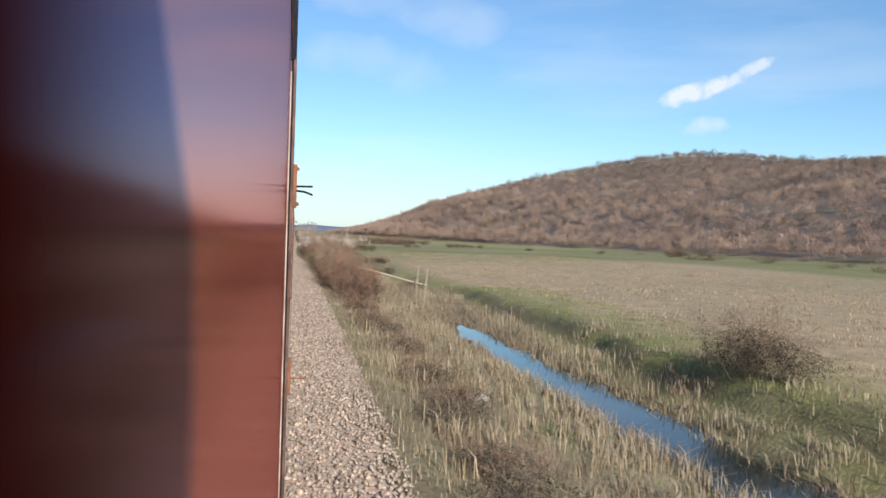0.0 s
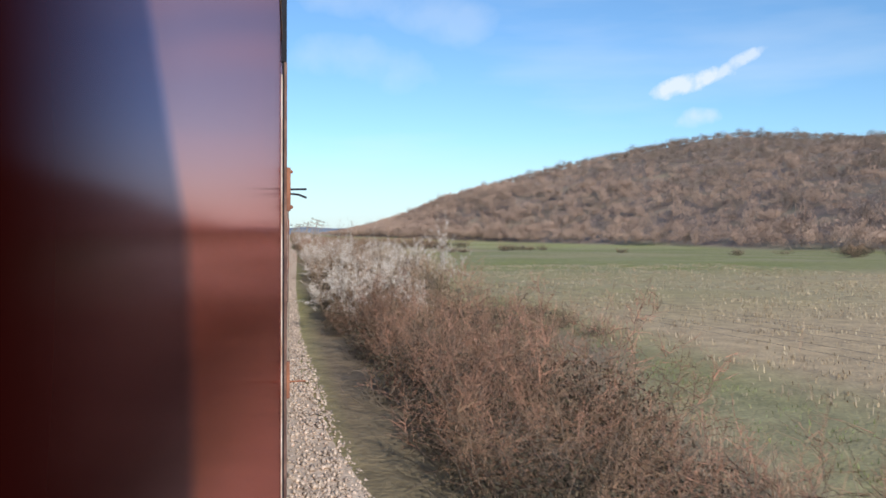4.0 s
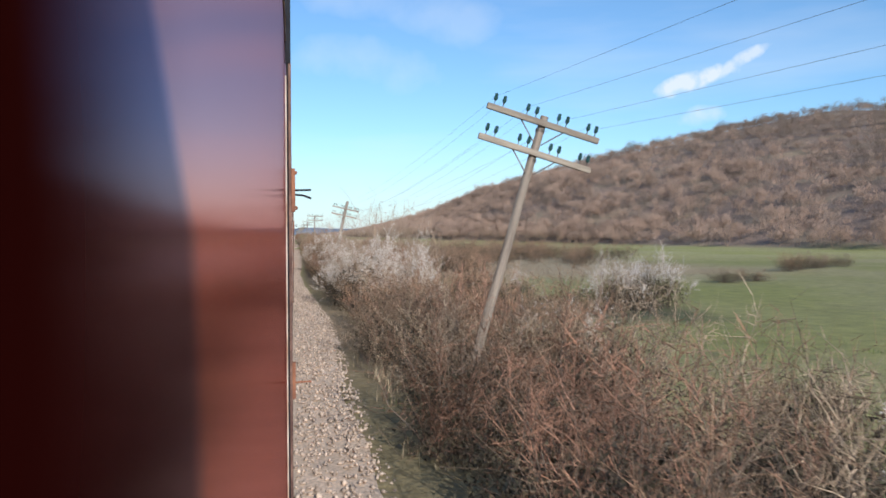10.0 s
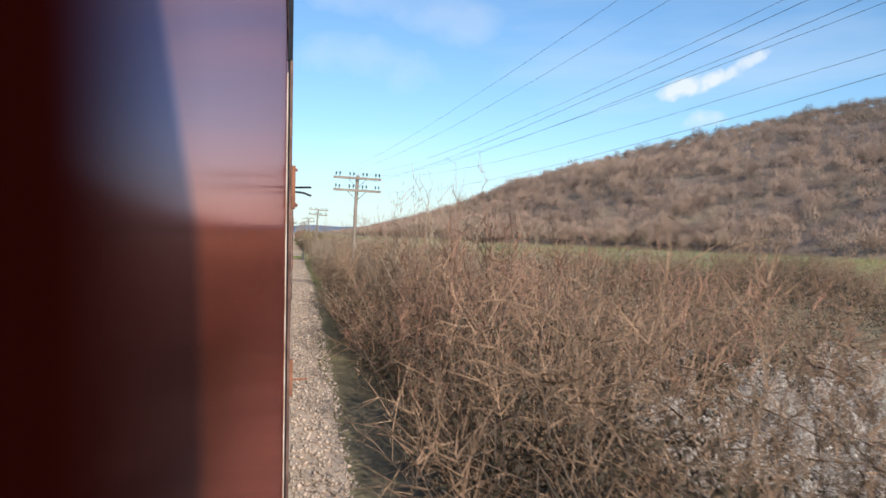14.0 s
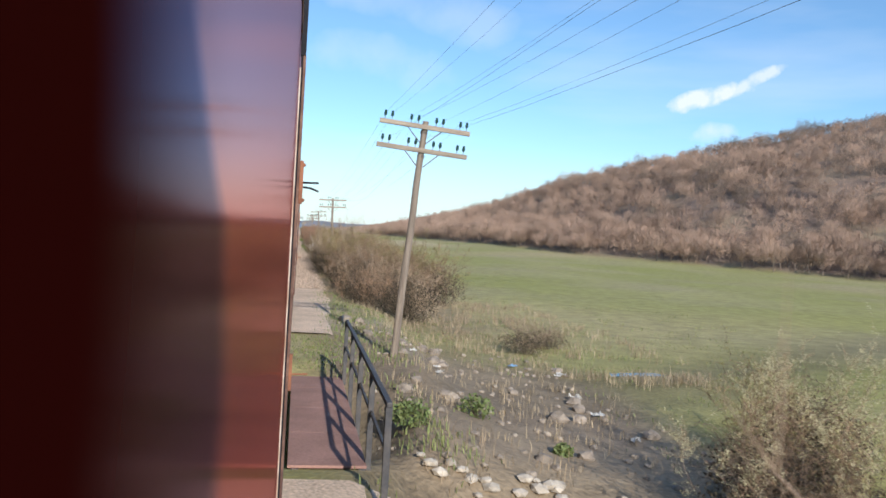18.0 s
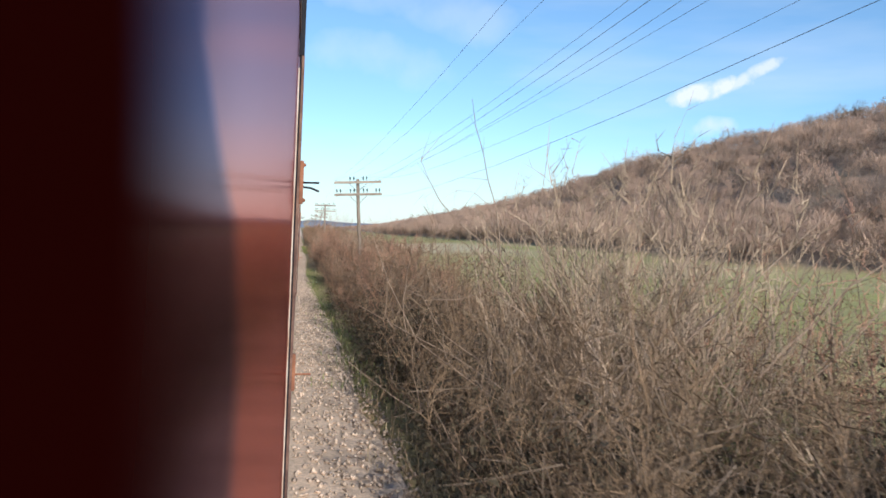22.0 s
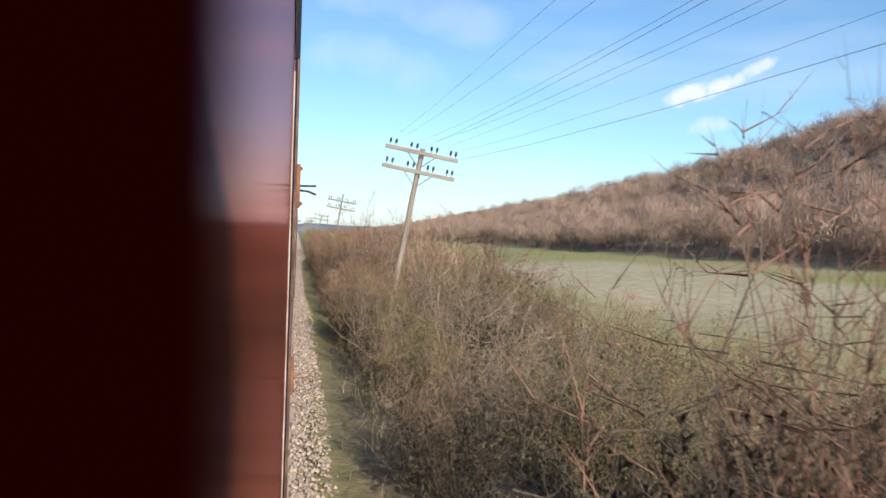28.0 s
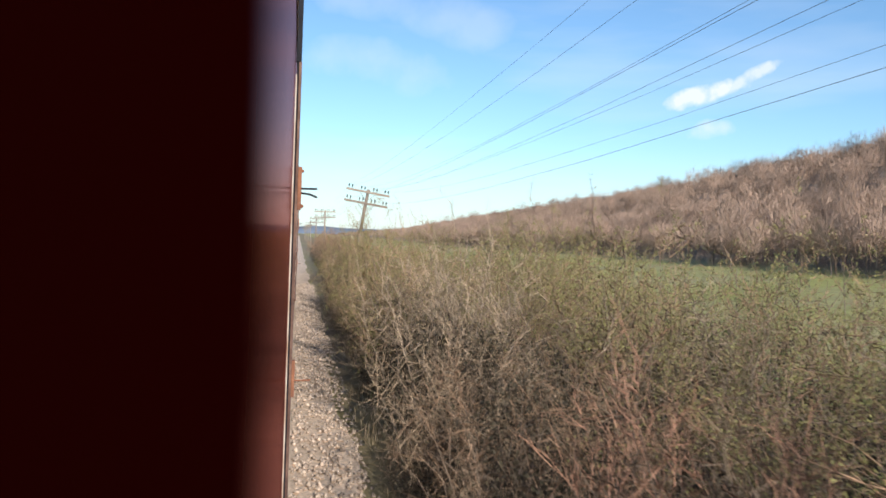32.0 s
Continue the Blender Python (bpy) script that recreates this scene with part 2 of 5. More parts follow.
GREEN = material("green_grass", (0.15, 0.19, 0.06), (0.22, 0.23, 0.09), 1.2, 30, 0.9, 0, islands=0.3)
WOOD_POLE = material("weathered_pole", (0.34, 0.275, 0.215), (0.21, 0.165, 0.13), 2, 30, 0.9, 0.5, vary=0.15, stretch=(6, 6, 0.5))
PALE_POLE = material("bleached_pole", (0.54, 0.445, 0.335), (0.40, 0.325, 0.245), 2, 30, 0.9, 0.4, stretch=(6, 6, 0.5))
WOOD_ARM = material("weathered_arm", (0.36, 0.30, 0.23), (0.25, 0.20, 0.155), 3, 30, 0.9, 0.5, vary=0.15, stretch=(0.6, 6, 6))
GLASS_INS = material("green_glass_insulator", (0.02, 0.055, 0.05), (0.03, 0.08, 0.07), 8, 40, 0.12, 0)
WIRE = material("wire", (0.16, 0.13, 0.11), (0.12, 0.10, 0.09), 8, 40, 0.6, 0)
HILL_TWIG = material("woodland_twigs", (0.44, 0.305, 0.23), (0.35, 0.24, 0.185), 0.02, 0.3, 0.95, 0, islands=0.13)
HILL_DARK = material("woodland_oak", (0.27, 0.20, 0.155), (0.20, 0.15, 0.12), 0.02, 0.3, 0.95, 0, islands=0.17)
TRUNK = material("woodland_trunks", (0.26, 0.20, 0.155), (0.16, 0.12, 0.09), 1, 9, 0.9, 0)
DECK = material("rusty_deck", (0.38, 0.215, 0.175), (0.29, 0.165, 0.135), 1.5, 30, 0.85, 0.4)
CONCRETE = material("old_concrete", (0.40, 0.36, 0.31), (0.28, 0.25, 0.21), 2, 25, 0.95, 0.5)
RAIL_PAINT = material("dark_railing", (0.05, 0.05, 0.055), (0.09, 0.08, 0.075), 6, 40, 0.6, 0.2)
LITTER = material("pale_litter", (0.58, 0.55, 0.50), (0.45, 0.43, 0.40), 6, 40, 0.6, 0)
BLUE_LITTER = material("blue_litter", (0.15, 0.30, 0.50), (0.2, 0.36, 0.55), 6, 40, 0.5, 0)
PALE_RUBBLE = material("pale_stone", (0.58, 0.51, 0.42), (0.40, 0.345, 0.28), 4, 30, 0.95, 0.5, vary=0.2)
RUBBLE = material("rubble_stone", (0.36, 0.30, 0.24), (0.22, 0.18, 0.145), 4, 30, 0.95, 0.5, vary=0.2)
FAR = material("far_hills", (0.16, 0.20, 0.27), (0.19, 0.23, 0.29), 0.002, 0.02, 1.0, 0)
WATER = bpy.data.materials.new("ditch_water")
WATER.use_nodes = True
wp = WATER.node_tree.nodes["Principled BSDF"]
wp.inputs["Base Color"].default_value, wp.inputs["Roughness"].default_value = (0.035, 0.04, 0.03, 1), 0.06
wp.inputs["IOR"].default_value = 1.33
w_noise, w_bump = WATER.node_tree.nodes.new("ShaderNodeTexNoise"), WATER.node_tree.nodes.new("ShaderNodeBump")
w_noise.inputs["Scale"].default_value = 2.5
w_bump.inputs["Strength"].default_value, w_bump.inputs["Distance"].default_value = 0.08, 0.02
WATER.node_tree.links.new(w_noise.outputs["Fac"], w_bump.inputs["Height"])
WATER.node_tree.links.new(w_bump.outputs["Normal"], wp.inputs["Normal"])


def ground_material():
    """Soil and sward: the land's own cover (stored with the sheet) broken up by tufts and patches."""
    m = bpy.data.materials.new("ground_cover")
    m.use_nodes = True
    n, l = m.node_tree.nodes, m.node_tree.links
    p = n["Principled BSDF"]
    p.inputs["Roughness"].default_value = 0.95
    at = n.new("ShaderNodeAttribute")
    at.attribute_name = "cover"
    co = n.new("ShaderNodeTexCoord")
    vals = []
    for scale, det in ((0.06, 5), (1.1, 5), (9.0, 3)):
        t = n.new("ShaderNodeTexNoise")
        t.inputs["Scale"].default_value, t.inputs["Detail"].default_value = scale, det
        l.new(co.outputs["Object"], t.inputs["Vector"])
        vals.append(t.outputs["Fac"])
    hsv = n.new("ShaderNodeHueSaturation")
    mix = n.new("ShaderNodeMix")
    mix.data_type = "RGBA"
    rng = n.new("ShaderNodeMapRange")
    rng.inputs["From Min"].default_value, rng.inputs["From Max"].default_value = 0.45, 0.75
    rng.inputs["To Max"].default_value = 0.55
    l.new(vals[0], rng.inputs["Value"])
    l.new(rng.outputs["Result"], mix.inputs["Factor"])
    l.new(at.outputs["Color"], mix.inputs[6])
    mix.inputs[7].default_value = (0.36, 0.29, 0.17, 1)
    l.new(mix.outputs[2], hsv.inputs["Color"])
    s = n.new("ShaderNodeMath")
    s.operation = "ADD"
    l.new(vals[1], s.inputs[0])
    l.new(vals[2], s.inputs[1])
    l.new(s.outputs[0], hsv.inputs["Value"])
    l.new(hsv.outputs["Color"], p.inputs["Base Color"])
    bp = n.new("ShaderNodeBump")
    bp.inputs["Strength"].default_value, bp.inputs["Distance"].default_value = 0.45, 0.1
    l.new(s.outputs[0], bp.inputs["Height"])
    l.new(bp.outputs["Normal"], p.inputs["Normal"])
    return m


GROUND = ground_material()

# ================= mesh helpers =================
rng = np.random.default_rng(7)


def tri_mesh(name, v, f, mat, smooth=False):
    """A mesh from an array of places and an array of triangles."""
    v, f = np.asarray(v, np.float32), np.asarray(f, np.int32)
    me = bpy.data.meshes.new(name)
    me.vertices.add(len(v))
    me.vertices.foreach_set("co", v.ravel())
    me.loops.add(f.size)
    me.loops.foreach_set("vertex_index", f.ravel())
    me.polygons.add(len(f))
    me.polygons.foreach_set("loop_start", np.arange(0, f.size, 3, dtype=np.int32))
    me.polygons.foreach_set("loop_total", np.full(len(f), 3, dtype=np.int32))
    if smooth:
        me.polygons.foreach_set("use_smooth", np.ones(len(f), dtype=bool))
    me.update(calc_edges=True)
    me.materials.append(mat)
    return me


def two_tone(name, first_, second, mat_a, mat_b):
    """One mesh of two pairs of arrays, each with its own material."""
    v, f = joined([first_, second])
    me = tri_mesh(name, v, f, mat_a)
    me.materials.append(mat_b)
    me.polygons.foreach_set("material_index", (np.arange(len(f)) >= len(first_[1])).astype(np.int32))
    return me


def joined(pieces):
    """One pair of arrays out of several (places, triangles)."""
    vs, fs, k = [], [], 0
    for v, f in pieces:
        vs.append(v)
        fs.append(f + k)
        k += len(v)
    return np.concatenate(vs), np.concatenate(fs)


def part(name, data, material_, parent=None, label=""):
    """Links a bmesh, a mesh or a pair of arrays as one object under a thing or a part."""
    if isinstance(data, bmesh.types.BMesh):
        me = bpy.data.meshes.new(name)
        data.to_mesh(me)
        data.free()
        me.materials.append(material_)
    elif isinstance(data, tuple):
        me = tri_mesh(name, data[0], data[1], material_)
    else:
        me = data
    ob = new(name, me)
    ob.parent = parent
    return tagged(ob, label)


def thing(name, label, category, group="", kind="", at=(0, 0, 0)):
    ob = new(name)
    ob.location = at
    ob.empty_display_size = 0.2
    return tagged(ob, label, category, group, kind)


def box(bm, x0, x1, y0, y1, z0, z1, bevel=0.0):
    r = bmesh.ops.create_cube(bm, size=1.0, matrix=Matrix.Translation(((x0 + x1) / 2, (y0 + y1) / 2, (z0 + z1) / 2)) @ Matrix.Diagonal((x1 - x0, y1 - y0, z1 - z0, 1)))
    if bevel:
        es = list({e for v in r["verts"] for e in v.link_edges})
        bmesh.ops.bevel(bm, geom=es, offset=bevel, segments=2, affect="EDGES", profile=0.5)
    return bm


def boxed(*a, bevel=0.0):
    return box(bmesh.new(), *a, bevel=bevel)


def rod(bm, p, q, r0, r1=None, sides=8):
    """A round bar from p to q."""
    p, q = Vector(p), Vector(q)
    m = Matrix.Translation((p + q) / 2) @ (q - p).to_track_quat("Z", "Y").to_matrix().to_4x4()
    bmesh.ops.create_cone(bm, cap_ends=True, segments=sides, radius1=r0, radius2=r0 if r1 is None else r1, depth=(q - p).length, matrix=m)
    return bm


def rodded(*a, sides=8):
    return rod(bmesh.new(), *a, sides=sides)


def tubes(pts, rad):
    """Three-sided tapering stems: pts (n, k, 3), rad (n, k)."""
    pts, rad = np.asarray(pts, float), np.asarray(rad, float)
    n, k, _ = pts.shape
    d = pts[:, -1] - pts[:, 0]
    d /= np.linalg.norm(d, axis=1, keepdims=True) + 1e-9
    a = np.cross(d, np.array([0.31, 0.72, 0.43]))
    a /= np.linalg.norm(a, axis=1, keepdims=True) + 1e-9
    b = np.cross(d, a)
    ang = np.arange(3) * 2 * np.pi / 3
    ring = a[:, None] * np.cos(ang)[None, :, None] + b[:, None] * np.sin(ang)[None, :, None]
    v = pts[:, :, None] + ring[:, None] * rad[:, :, None, None]
    base = (np.arange(n) * k * 3)[:, None, None]
    f = []
    for j in range(k - 1):
        for s in range(3):
            p0, p1 = j * 3 + s, j * 3 + (s + 1) % 3
            f += [(p0, p1, p1 + 3), (p0, p1 + 3, p0 + 3)]
    f = base + np.array(f)[None]
    return v.reshape(-1, 3), f.reshape(-1, 3)


def spikes(p, q, r):
    """Thin twigs that end in a point: a folded blade of bark each."""
    d = q - p
    d = d / (np.linalg.norm(d, axis=1, keepdims=True) + 1e-9)
    a = np.cross(d, np.array([0.53, 0.22, 0.61]))
    a /= np.linalg.norm(a, axis=1, keepdims=True) + 1e-9
    b = np.cross(d, a)
    ang = np.arange(3) * 2 * np.pi / 3
    ring = p[:, None] + (a[:, None] * np.cos(ang)[None, :, None] + b[:, None] * np.sin(ang)[None, :, None]) * np.asarray(r).reshape(-1, 1, 1)
    v = np.concatenate([ring, q[:, None]], axis=1).reshape(-1, 3)
    f = (np.arange(len(p)) * 4)[:, None, None] + np.array([(0, 1, 3), (1, 2, 3)])[None]
    return v, f.reshape(-1, 3)


def slivers(c, size, g, long=1.0):
    """Tiny petals or leaves: one turned triangle each."""
    n = len(c)
    a, b = unit(g.normal(size=(n, 3))), unit(g.normal(size=(n, 3)))
    s = np.asarray(size).reshape(-1, 1)
    v = np.stack([c - a * s * long, c + a * s * long * 0.6 + b * s * 0.7, c + a * s * long * 0.6 - b * s * 0.7], axis=1).reshape(-1, 3)
    return v, np.arange(3 * n).reshape(-1, 3)


def unit(v):
    return v / (np.linalg.norm(v, axis=1, keepdims=True) + 1e-9)


def flakes(c, size, g, long=1.0):
    """Small leaves: one turned square each."""
    n = len(c)
    a = g.normal(size=(n, 3))
    a /= np.linalg.norm(a, axis=1, keepdims=True)
    b = np.cross(a, g.normal(size=(n, 3)))
    b /= np.linalg.norm(b, axis=1, keepdims=True) + 1e-9
    s = np.asarray(size).reshape(-1, 1)
    v = np.stack([c - a * s * long, c + b * s * 0.6, c + a * s * long, c - b * s * 0.6], axis=1).reshape(-1, 3)
    f = (np.arange(n) * 4)[:, None, None] + np.array([(0, 1, 2), (0, 2, 3)])[None]
    return v, f.reshape(-1, 3)


# ================= the lie of the land =================
def ease(x, a, b):
    t = np.clip((x - a) / (b - a), 0, 1)
    return t * t * (3 - 2 * t)


def foot(y):
    """How far from the track the wooded hill begins."""
    return np.interp(y, [-400, 0, 220, 400, 500, 560, 700, 900, 1600, 4000], [190, 170, 150, 128, 105, 66, 54, 48, 60, 110])


def rise(u):
    return np.interp(u, [0, 8, 25, 62, 145, 250, 420, 900], [0, 1.3, 6.3, 21.5, 44, 62, 66, 50])


def swell(y):
    return np.interp(y, [-400, 0, 250, 340, 480, 560, 640, 700, 760, 850, 950, 1100, 1400, 1700, 3000, 4200], [0.68, 0.79, 0.94, 0.955, 0.965, 1.0, 1.165, 1.15, 1.05, 0.80, 0.70, 0.60, 0.46, 0.35, 0.17, 0.07])


def wave(x, y, s):
    return np.sin(x / s + 1.3 * np.sin(y / s * 0.7)) * np.cos(y / s * 1.1 + 0.8 * np.sin(x / s * 0.6))


def land(x, y):
    """Height of the ground sheet: bed, slope, ditch, meadow, hill."""
    x, y = np.asarray(x, float), np.asarray(y, float)
    low = -1.15 + 1.6 * ease(y, 470, 600) * ease(x, 15, 60) + 0.35 * ease(y, 560, 640)
    bank = np.interp(x, [1.7, 2.2, 4.5, 7.0], [0.0, 0.12, 0.72, 1.0])
    z = -0.06 + (low + 0.06) * bank
    # the water ditch beside the line at the start
    ditch = np.exp(-((x - 8.3 - 0.3 * np.sin(y / 7)) / 1.15) ** 2) * (1 - ease(y, 42, 54)) * 0.8
    z = z - ditch + (0.10 * wave(x, y, 0.55) + 0.08 * wave(y, x, 1.7)) * ease(x, 5.5, 7) * (1 - ease(x, 11, 13)) * (1 - ease(y, 42, 54))
    # the stream under the little bridge
    brook = np.exp(-((y - 374.5 - 0.9 * np.maximum(x - 3, 0) * 0.75) / 2.3) ** 2) * ease(x, -9, 0.4) * (1 - ease(x, 26, 60))
    z = z - brook * (1.25 - 0.75 * ease(x, 1.5, 5)) * (1 - ease(x, 1.2, 2.2))
    z = z - 1.15 * np.exp(-((y - 369.8) / 1.5) ** 2) * ease(x, 1.0, 1.8) * (1 - ease(x, 4.8, 6.2))
    z = z - 0.12 * np.exp(-((x - 10.8) / 1.7) ** 2 - ((y - 385.6) / 0.8) ** 2)
    # the earth bank between ditch and field
    z = z + 0.62 * ease(x + 0.25 * np.sin(y / 3.1) + 0.15 * np.sin(y / 1.3), 11.0, 11.9) * (1 - ease(x, 25, 60)) * (1 - ease(y, 52, 70))
    # level patch behind the footbridge
    z = z + (-0.06 - z) * ease(y, 377.5, 379.5) * (1 - ease(y, 391, 398)) * (1 - ease(x, 2.6, 4.2)) * ease(x, -8, -2)
    u = np.maximum(x - foot(y), 0)
    return z + rise(u) * swell(y) + 0.06 * wave(x, y, 3.1) * ease(x, 2, 5) + 1.6 * wave(x, y, 37) * ease(u, 10, 60)


def land1(x, y):
    return float(land(x, y))


def cover_colour(x, y):
    """Base colour of soil and sward."""
    x, y = np.asarray(x, float), np.asarray(y, float)
    n1, n2 = wave(x, y, 9.0), wave(x + 40, y * 1.3, 23.0)
    green = np.array([0.295, 0.288, 0.070])
    olive = np.array([0.36, 0.315, 0.13])
    pale = np.array([0.48, 0.335, 0.185])
    litter = np.array([0.225, 0.16, 0.10])
    mud = np.array([0.085, 0.062, 0.042])
    wood = np.array([0.21, 0.15, 0.115])
    c = np.ones(x.shape + (3,)) * green
    g = np.clip(0.35 + 0.3 * n1 + 0.3 * n2, 0, 1)[..., None]
    c = c * (1 - g) + olive * g
    streak = np.clip(wave(x * 0.9, y * 0.16, 4.0) * 0.8 + 0.3 * n1, 0, 1)[..., None] * 0.6
    c = c * (1 - streak) + np.array([0.40, 0.345, 0.15]) * streak
    c = c * (1 - 0.25 * (1 - ease(y, 300, 345)) * ease(x, 8, 10))[..., None]     # thinner, damper sward in the first fields
    dry = (np.clip(ease(y, 190, 120) + 0.35 * n2, 0, 1) * ease(x, 13.0, 15.0) * (1 - ease(x, 74, 88)))
    dry = dry[..., None]
    c = c * (1 - dry) + pale * dry
    late = (ease(y, 585, 610) * (1 - ease(y, 655, 685)) * ease(x, 17, 22) * (1 - ease(x, 38, 46)))[..., None]      # a strip of bleached stubble
    c = c * (1 - 0.75 * late) + np.array([0.58, 0.46, 0.28]) * 0.75 * late
    dark_patch = (np.exp(-((y - 242) / 6.0) ** 4) * ease(x, 9, 11) * (1 - ease(x, 19, 22)))[..., None]     # nearly black green patch of ground
    c = c * (1 - dark_patch) + np.array([0.035, 0.042, 0.018]) * dark_patch
    near = ((1 - ease(x, 7.2 + 1.8 * (1 - ease(y, 50, 62)) + 2.2 * ease(y, 420, 450) + 3.5 * np.exp(-((y - 114) / 11) ** 4), 10.0 + 1.5 * (1 - ease(y, 50, 62)) + 4 * ease(y, 420, 450) + 4 * np.exp(-((y - 114) / 11) ** 4))) * ease(x, 0.2, 0.6) * (0.8 + 0.2 * n1)) * (1 - 0.8 * np.exp(-((y - 472) / 22) ** 2) * (1 - ease(x, 1.2, 2.2)) - 0.95 * np.exp(-((y - 552) / 14) ** 4) * (1 - ease(x, 1.6, 2.4)))
    tan = (0.8 * ease(y, 272, 284) * (1 - ease(y, 338, 352)) * ease(x, 5, 7) * (1 - ease(x, 42, 58)))[..., None]
    c = c * (1 - tan) + np.array([0.36, 0.255, 0.145]) * tan
    near = near * (1 - 0.75 * np.exp(-((y - 390) / 5) ** 2))
    near = near[..., None]
    c = c * (1 - near) + litter * near
    sandy = (ease(y, 376, 380) * (1 - ease(y, 394, 402)) * (1 - ease(x, 2.4, 4.0)) * ease(x, -8, -5) * (0.55 + 0.45 * wave(x, y, 1.7)))[..., None]
    c = c * (1 - sandy) + np.array([0.40, 0.325, 0.235]) * sandy
    soil = np.clip(np.exp(-((y - 377) / 7.5) ** 4) * ease(x, 1, 2) * (1 - ease(x, 7, 10)), 0, 1)[..., None] * 0.9
    c = c * (1 - soil) + np.array([0.32, 0.235, 0.165]) * soil
    pit = (np.exp(-((y - 369.6) / 1.6) ** 2) * ease(x, 1.2, 2.0) * (1 - ease(x, 4.8, 6.2)))[..., None]
    c = c * (1 - pit) + np.array([0.06, 0.048, 0.036]) * pit
    straw = (ease(x, 1.2, 2.2) * (1 - ease(x, 7.4, 8.2)) * (1 - ease(y, 60, 90)))[..., None] * 0.75
    c = c * (1 - straw) + np.array([0.34, 0.275, 0.145]) * straw
    wet = (np.exp(-((x - 11.35 + 0.25 * np.sin(y / 3.1)) / 0.5) ** 2) * (1 - ease(y, 50, 64)) * (0.75 + 0.6 * wave(x, y, 1.1)) + 0.7 * np.exp(-((y - 376 - 0.7 * x) / 3.2) ** 2) * ease(x, 0, 2) * (1 - ease(x, 25, 40)))
    wet = np.clip(wet, 0, 1)[..., None] * 0.8
    c = c * (1 - wet) + mud * wet
    # dark rough sward, part of it shade below the far shrubs put into colour
    rough = (np.exp(-((x - 11) / 5) ** 2) * (np.exp(-((y - 173) / 10) ** 2) + np.exp(-((y - 197) / 9) ** 2)) * (0.75 + 0.25 * n1))[..., None] * 0.8
    c = c * (1 - rough) + np.array([0.08, 0.08, 0.032]) * rough
    w = ease(x - foot(y), -3, 5)[..., None]
    return c * (1 - w) + wood * w


def build_ground():
    xs = np.concatenate([[-2500, -1200, -600, -300, -150, -80, -40, -20, -10, -6, -4], np.arange(-3, 1.8, 0.8), np.arange(1.7, 12, 0.45),
                         np.arange(12, 40, 2.0), np.arange(40, 130, 4.5), np.arange(130, 460, 11.0), [480, 560, 700, 900, 1300, 1900, 2700]])
    ys = np.concatenate([[-900, -500, -300, -200, -120, -70, -40], np.arange(-20, 62, 0.8), np.arange(62, 360, 2.5), np.arange(360, 396, 0.9), np.arange(396, 720, 3.0),
                         np.arange(720, 1100, 12), np.arange(1100, 2000, 45), [2100, 2350, 2600, 2900, 3300, 3700, 4200, 4700]])
    gx, gy = np.meshgrid(xs, ys)
    v = np.stack([gx, gy, land(gx, gy)], axis=-1).reshape(-1, 3)
    nx, ny = len(xs), len(ys)
    i = (np.arange(ny - 1)[:, None] * nx + np.arange(nx - 1)[None]).ravel()
    f = np.concatenate([np.stack([i, i + 1, i + nx + 1], 1), np.stack([i, i + nx + 1, i + nx], 1)])
    me = tri_mesh("ground", v, f, GROUND, smooth=True)
    col = me.attributes.new("cover", "FLOAT_COLOR", "POINT")
    c = np.ones((len(v), 4), np.float32)
    c[:, :3] = cover_colour(gx, gy).reshape(-1, 3)
    col.data.foreach_set("color", c.ravel())
    tagged(new("ground", me), "meadow, dry verge and wooded hillside beside the line", "ground", kind="structure")


build_ground()

# water in the ditch and in the brook
wy = np.arange(6, 40.01, 0.5)
wv = []
for y in wy:
    half = (1.1 - 0.4 * min(max((y - 20) / 14, 0), 1) + 0.13 * math.sin(y * 1.1) + 0.09 * math.sin(y * 2.7)) * min(1, (40.02 - y) / 4) ** 0.6
    mid_ = 8.3 + 0.3 * math.sin(y / 7) + 0.09 * math.sin(y * 1.9)
    wv += [(mid_ - half, y, -1.38), (mid_ + half * 0.95, y, -1.38)]
wv = np.array(wv)
wf = np.array([t for i in range(len(wy) - 1) for t in ((2 * i, 2 * i + 1, 2 * i + 3), (2 * i, 2 * i + 3, 2 * i + 2))])
tagged(part("ditch_water", (wv, wf), WATER), "narrow still ditch reflecting the blue sky", "water", kind="structure")
bv = np.array([(10.8, 385.6, land1(10.8, 385.6) + 0.05)] + [(10.8 + (1.9 + 0.2 * math.sin(3 * a)) * math.cos(a), 385.6 + (0.38 + 0.1 * math.sin(2 * a + 1)) * math.sin(a) + 0.25 * math.cos(a), land1(10.8, 385.6) + 0.05) for a in np.linspace(0, 2 * math.pi, 22)[:-1]])
bf = np.array([(0, k + 1, (k + 1) % 21 + 1) for k in range(21)])
tagged(part("brook_water", (bv, bf), WATER), "small pool of the brook in the meadow", "water", kind="structure")

# far blue hills on the horizon
hx = np.linspace(-2400, 3200, 90)
hz = 26 + 9 * np.sin(hx / 310) + 7 * np.sin(hx / 130 + 1) + 3 * np.sin(hx / 47)
hv = np.concatenate([np.stack([hx, np.full(90, 4600.0), np.full(90, -20.0)], 1), np.stack([hx, np.full(90, 4660.0), hz], 1), np.stack([hx, np.full(90, 4720.0), np.full(90, -20.0)], 1)])
hf = np.array([t for r in (0, 90) for i in range(89) for t in ((r + i, r + i + 1, r + i + 91), (r + i, r + i + 91, r + i + 90))])
tagged(part("backdrop", (hv, hf), FAR), "low blue hills on the far horizon", "hills", kind="structure")

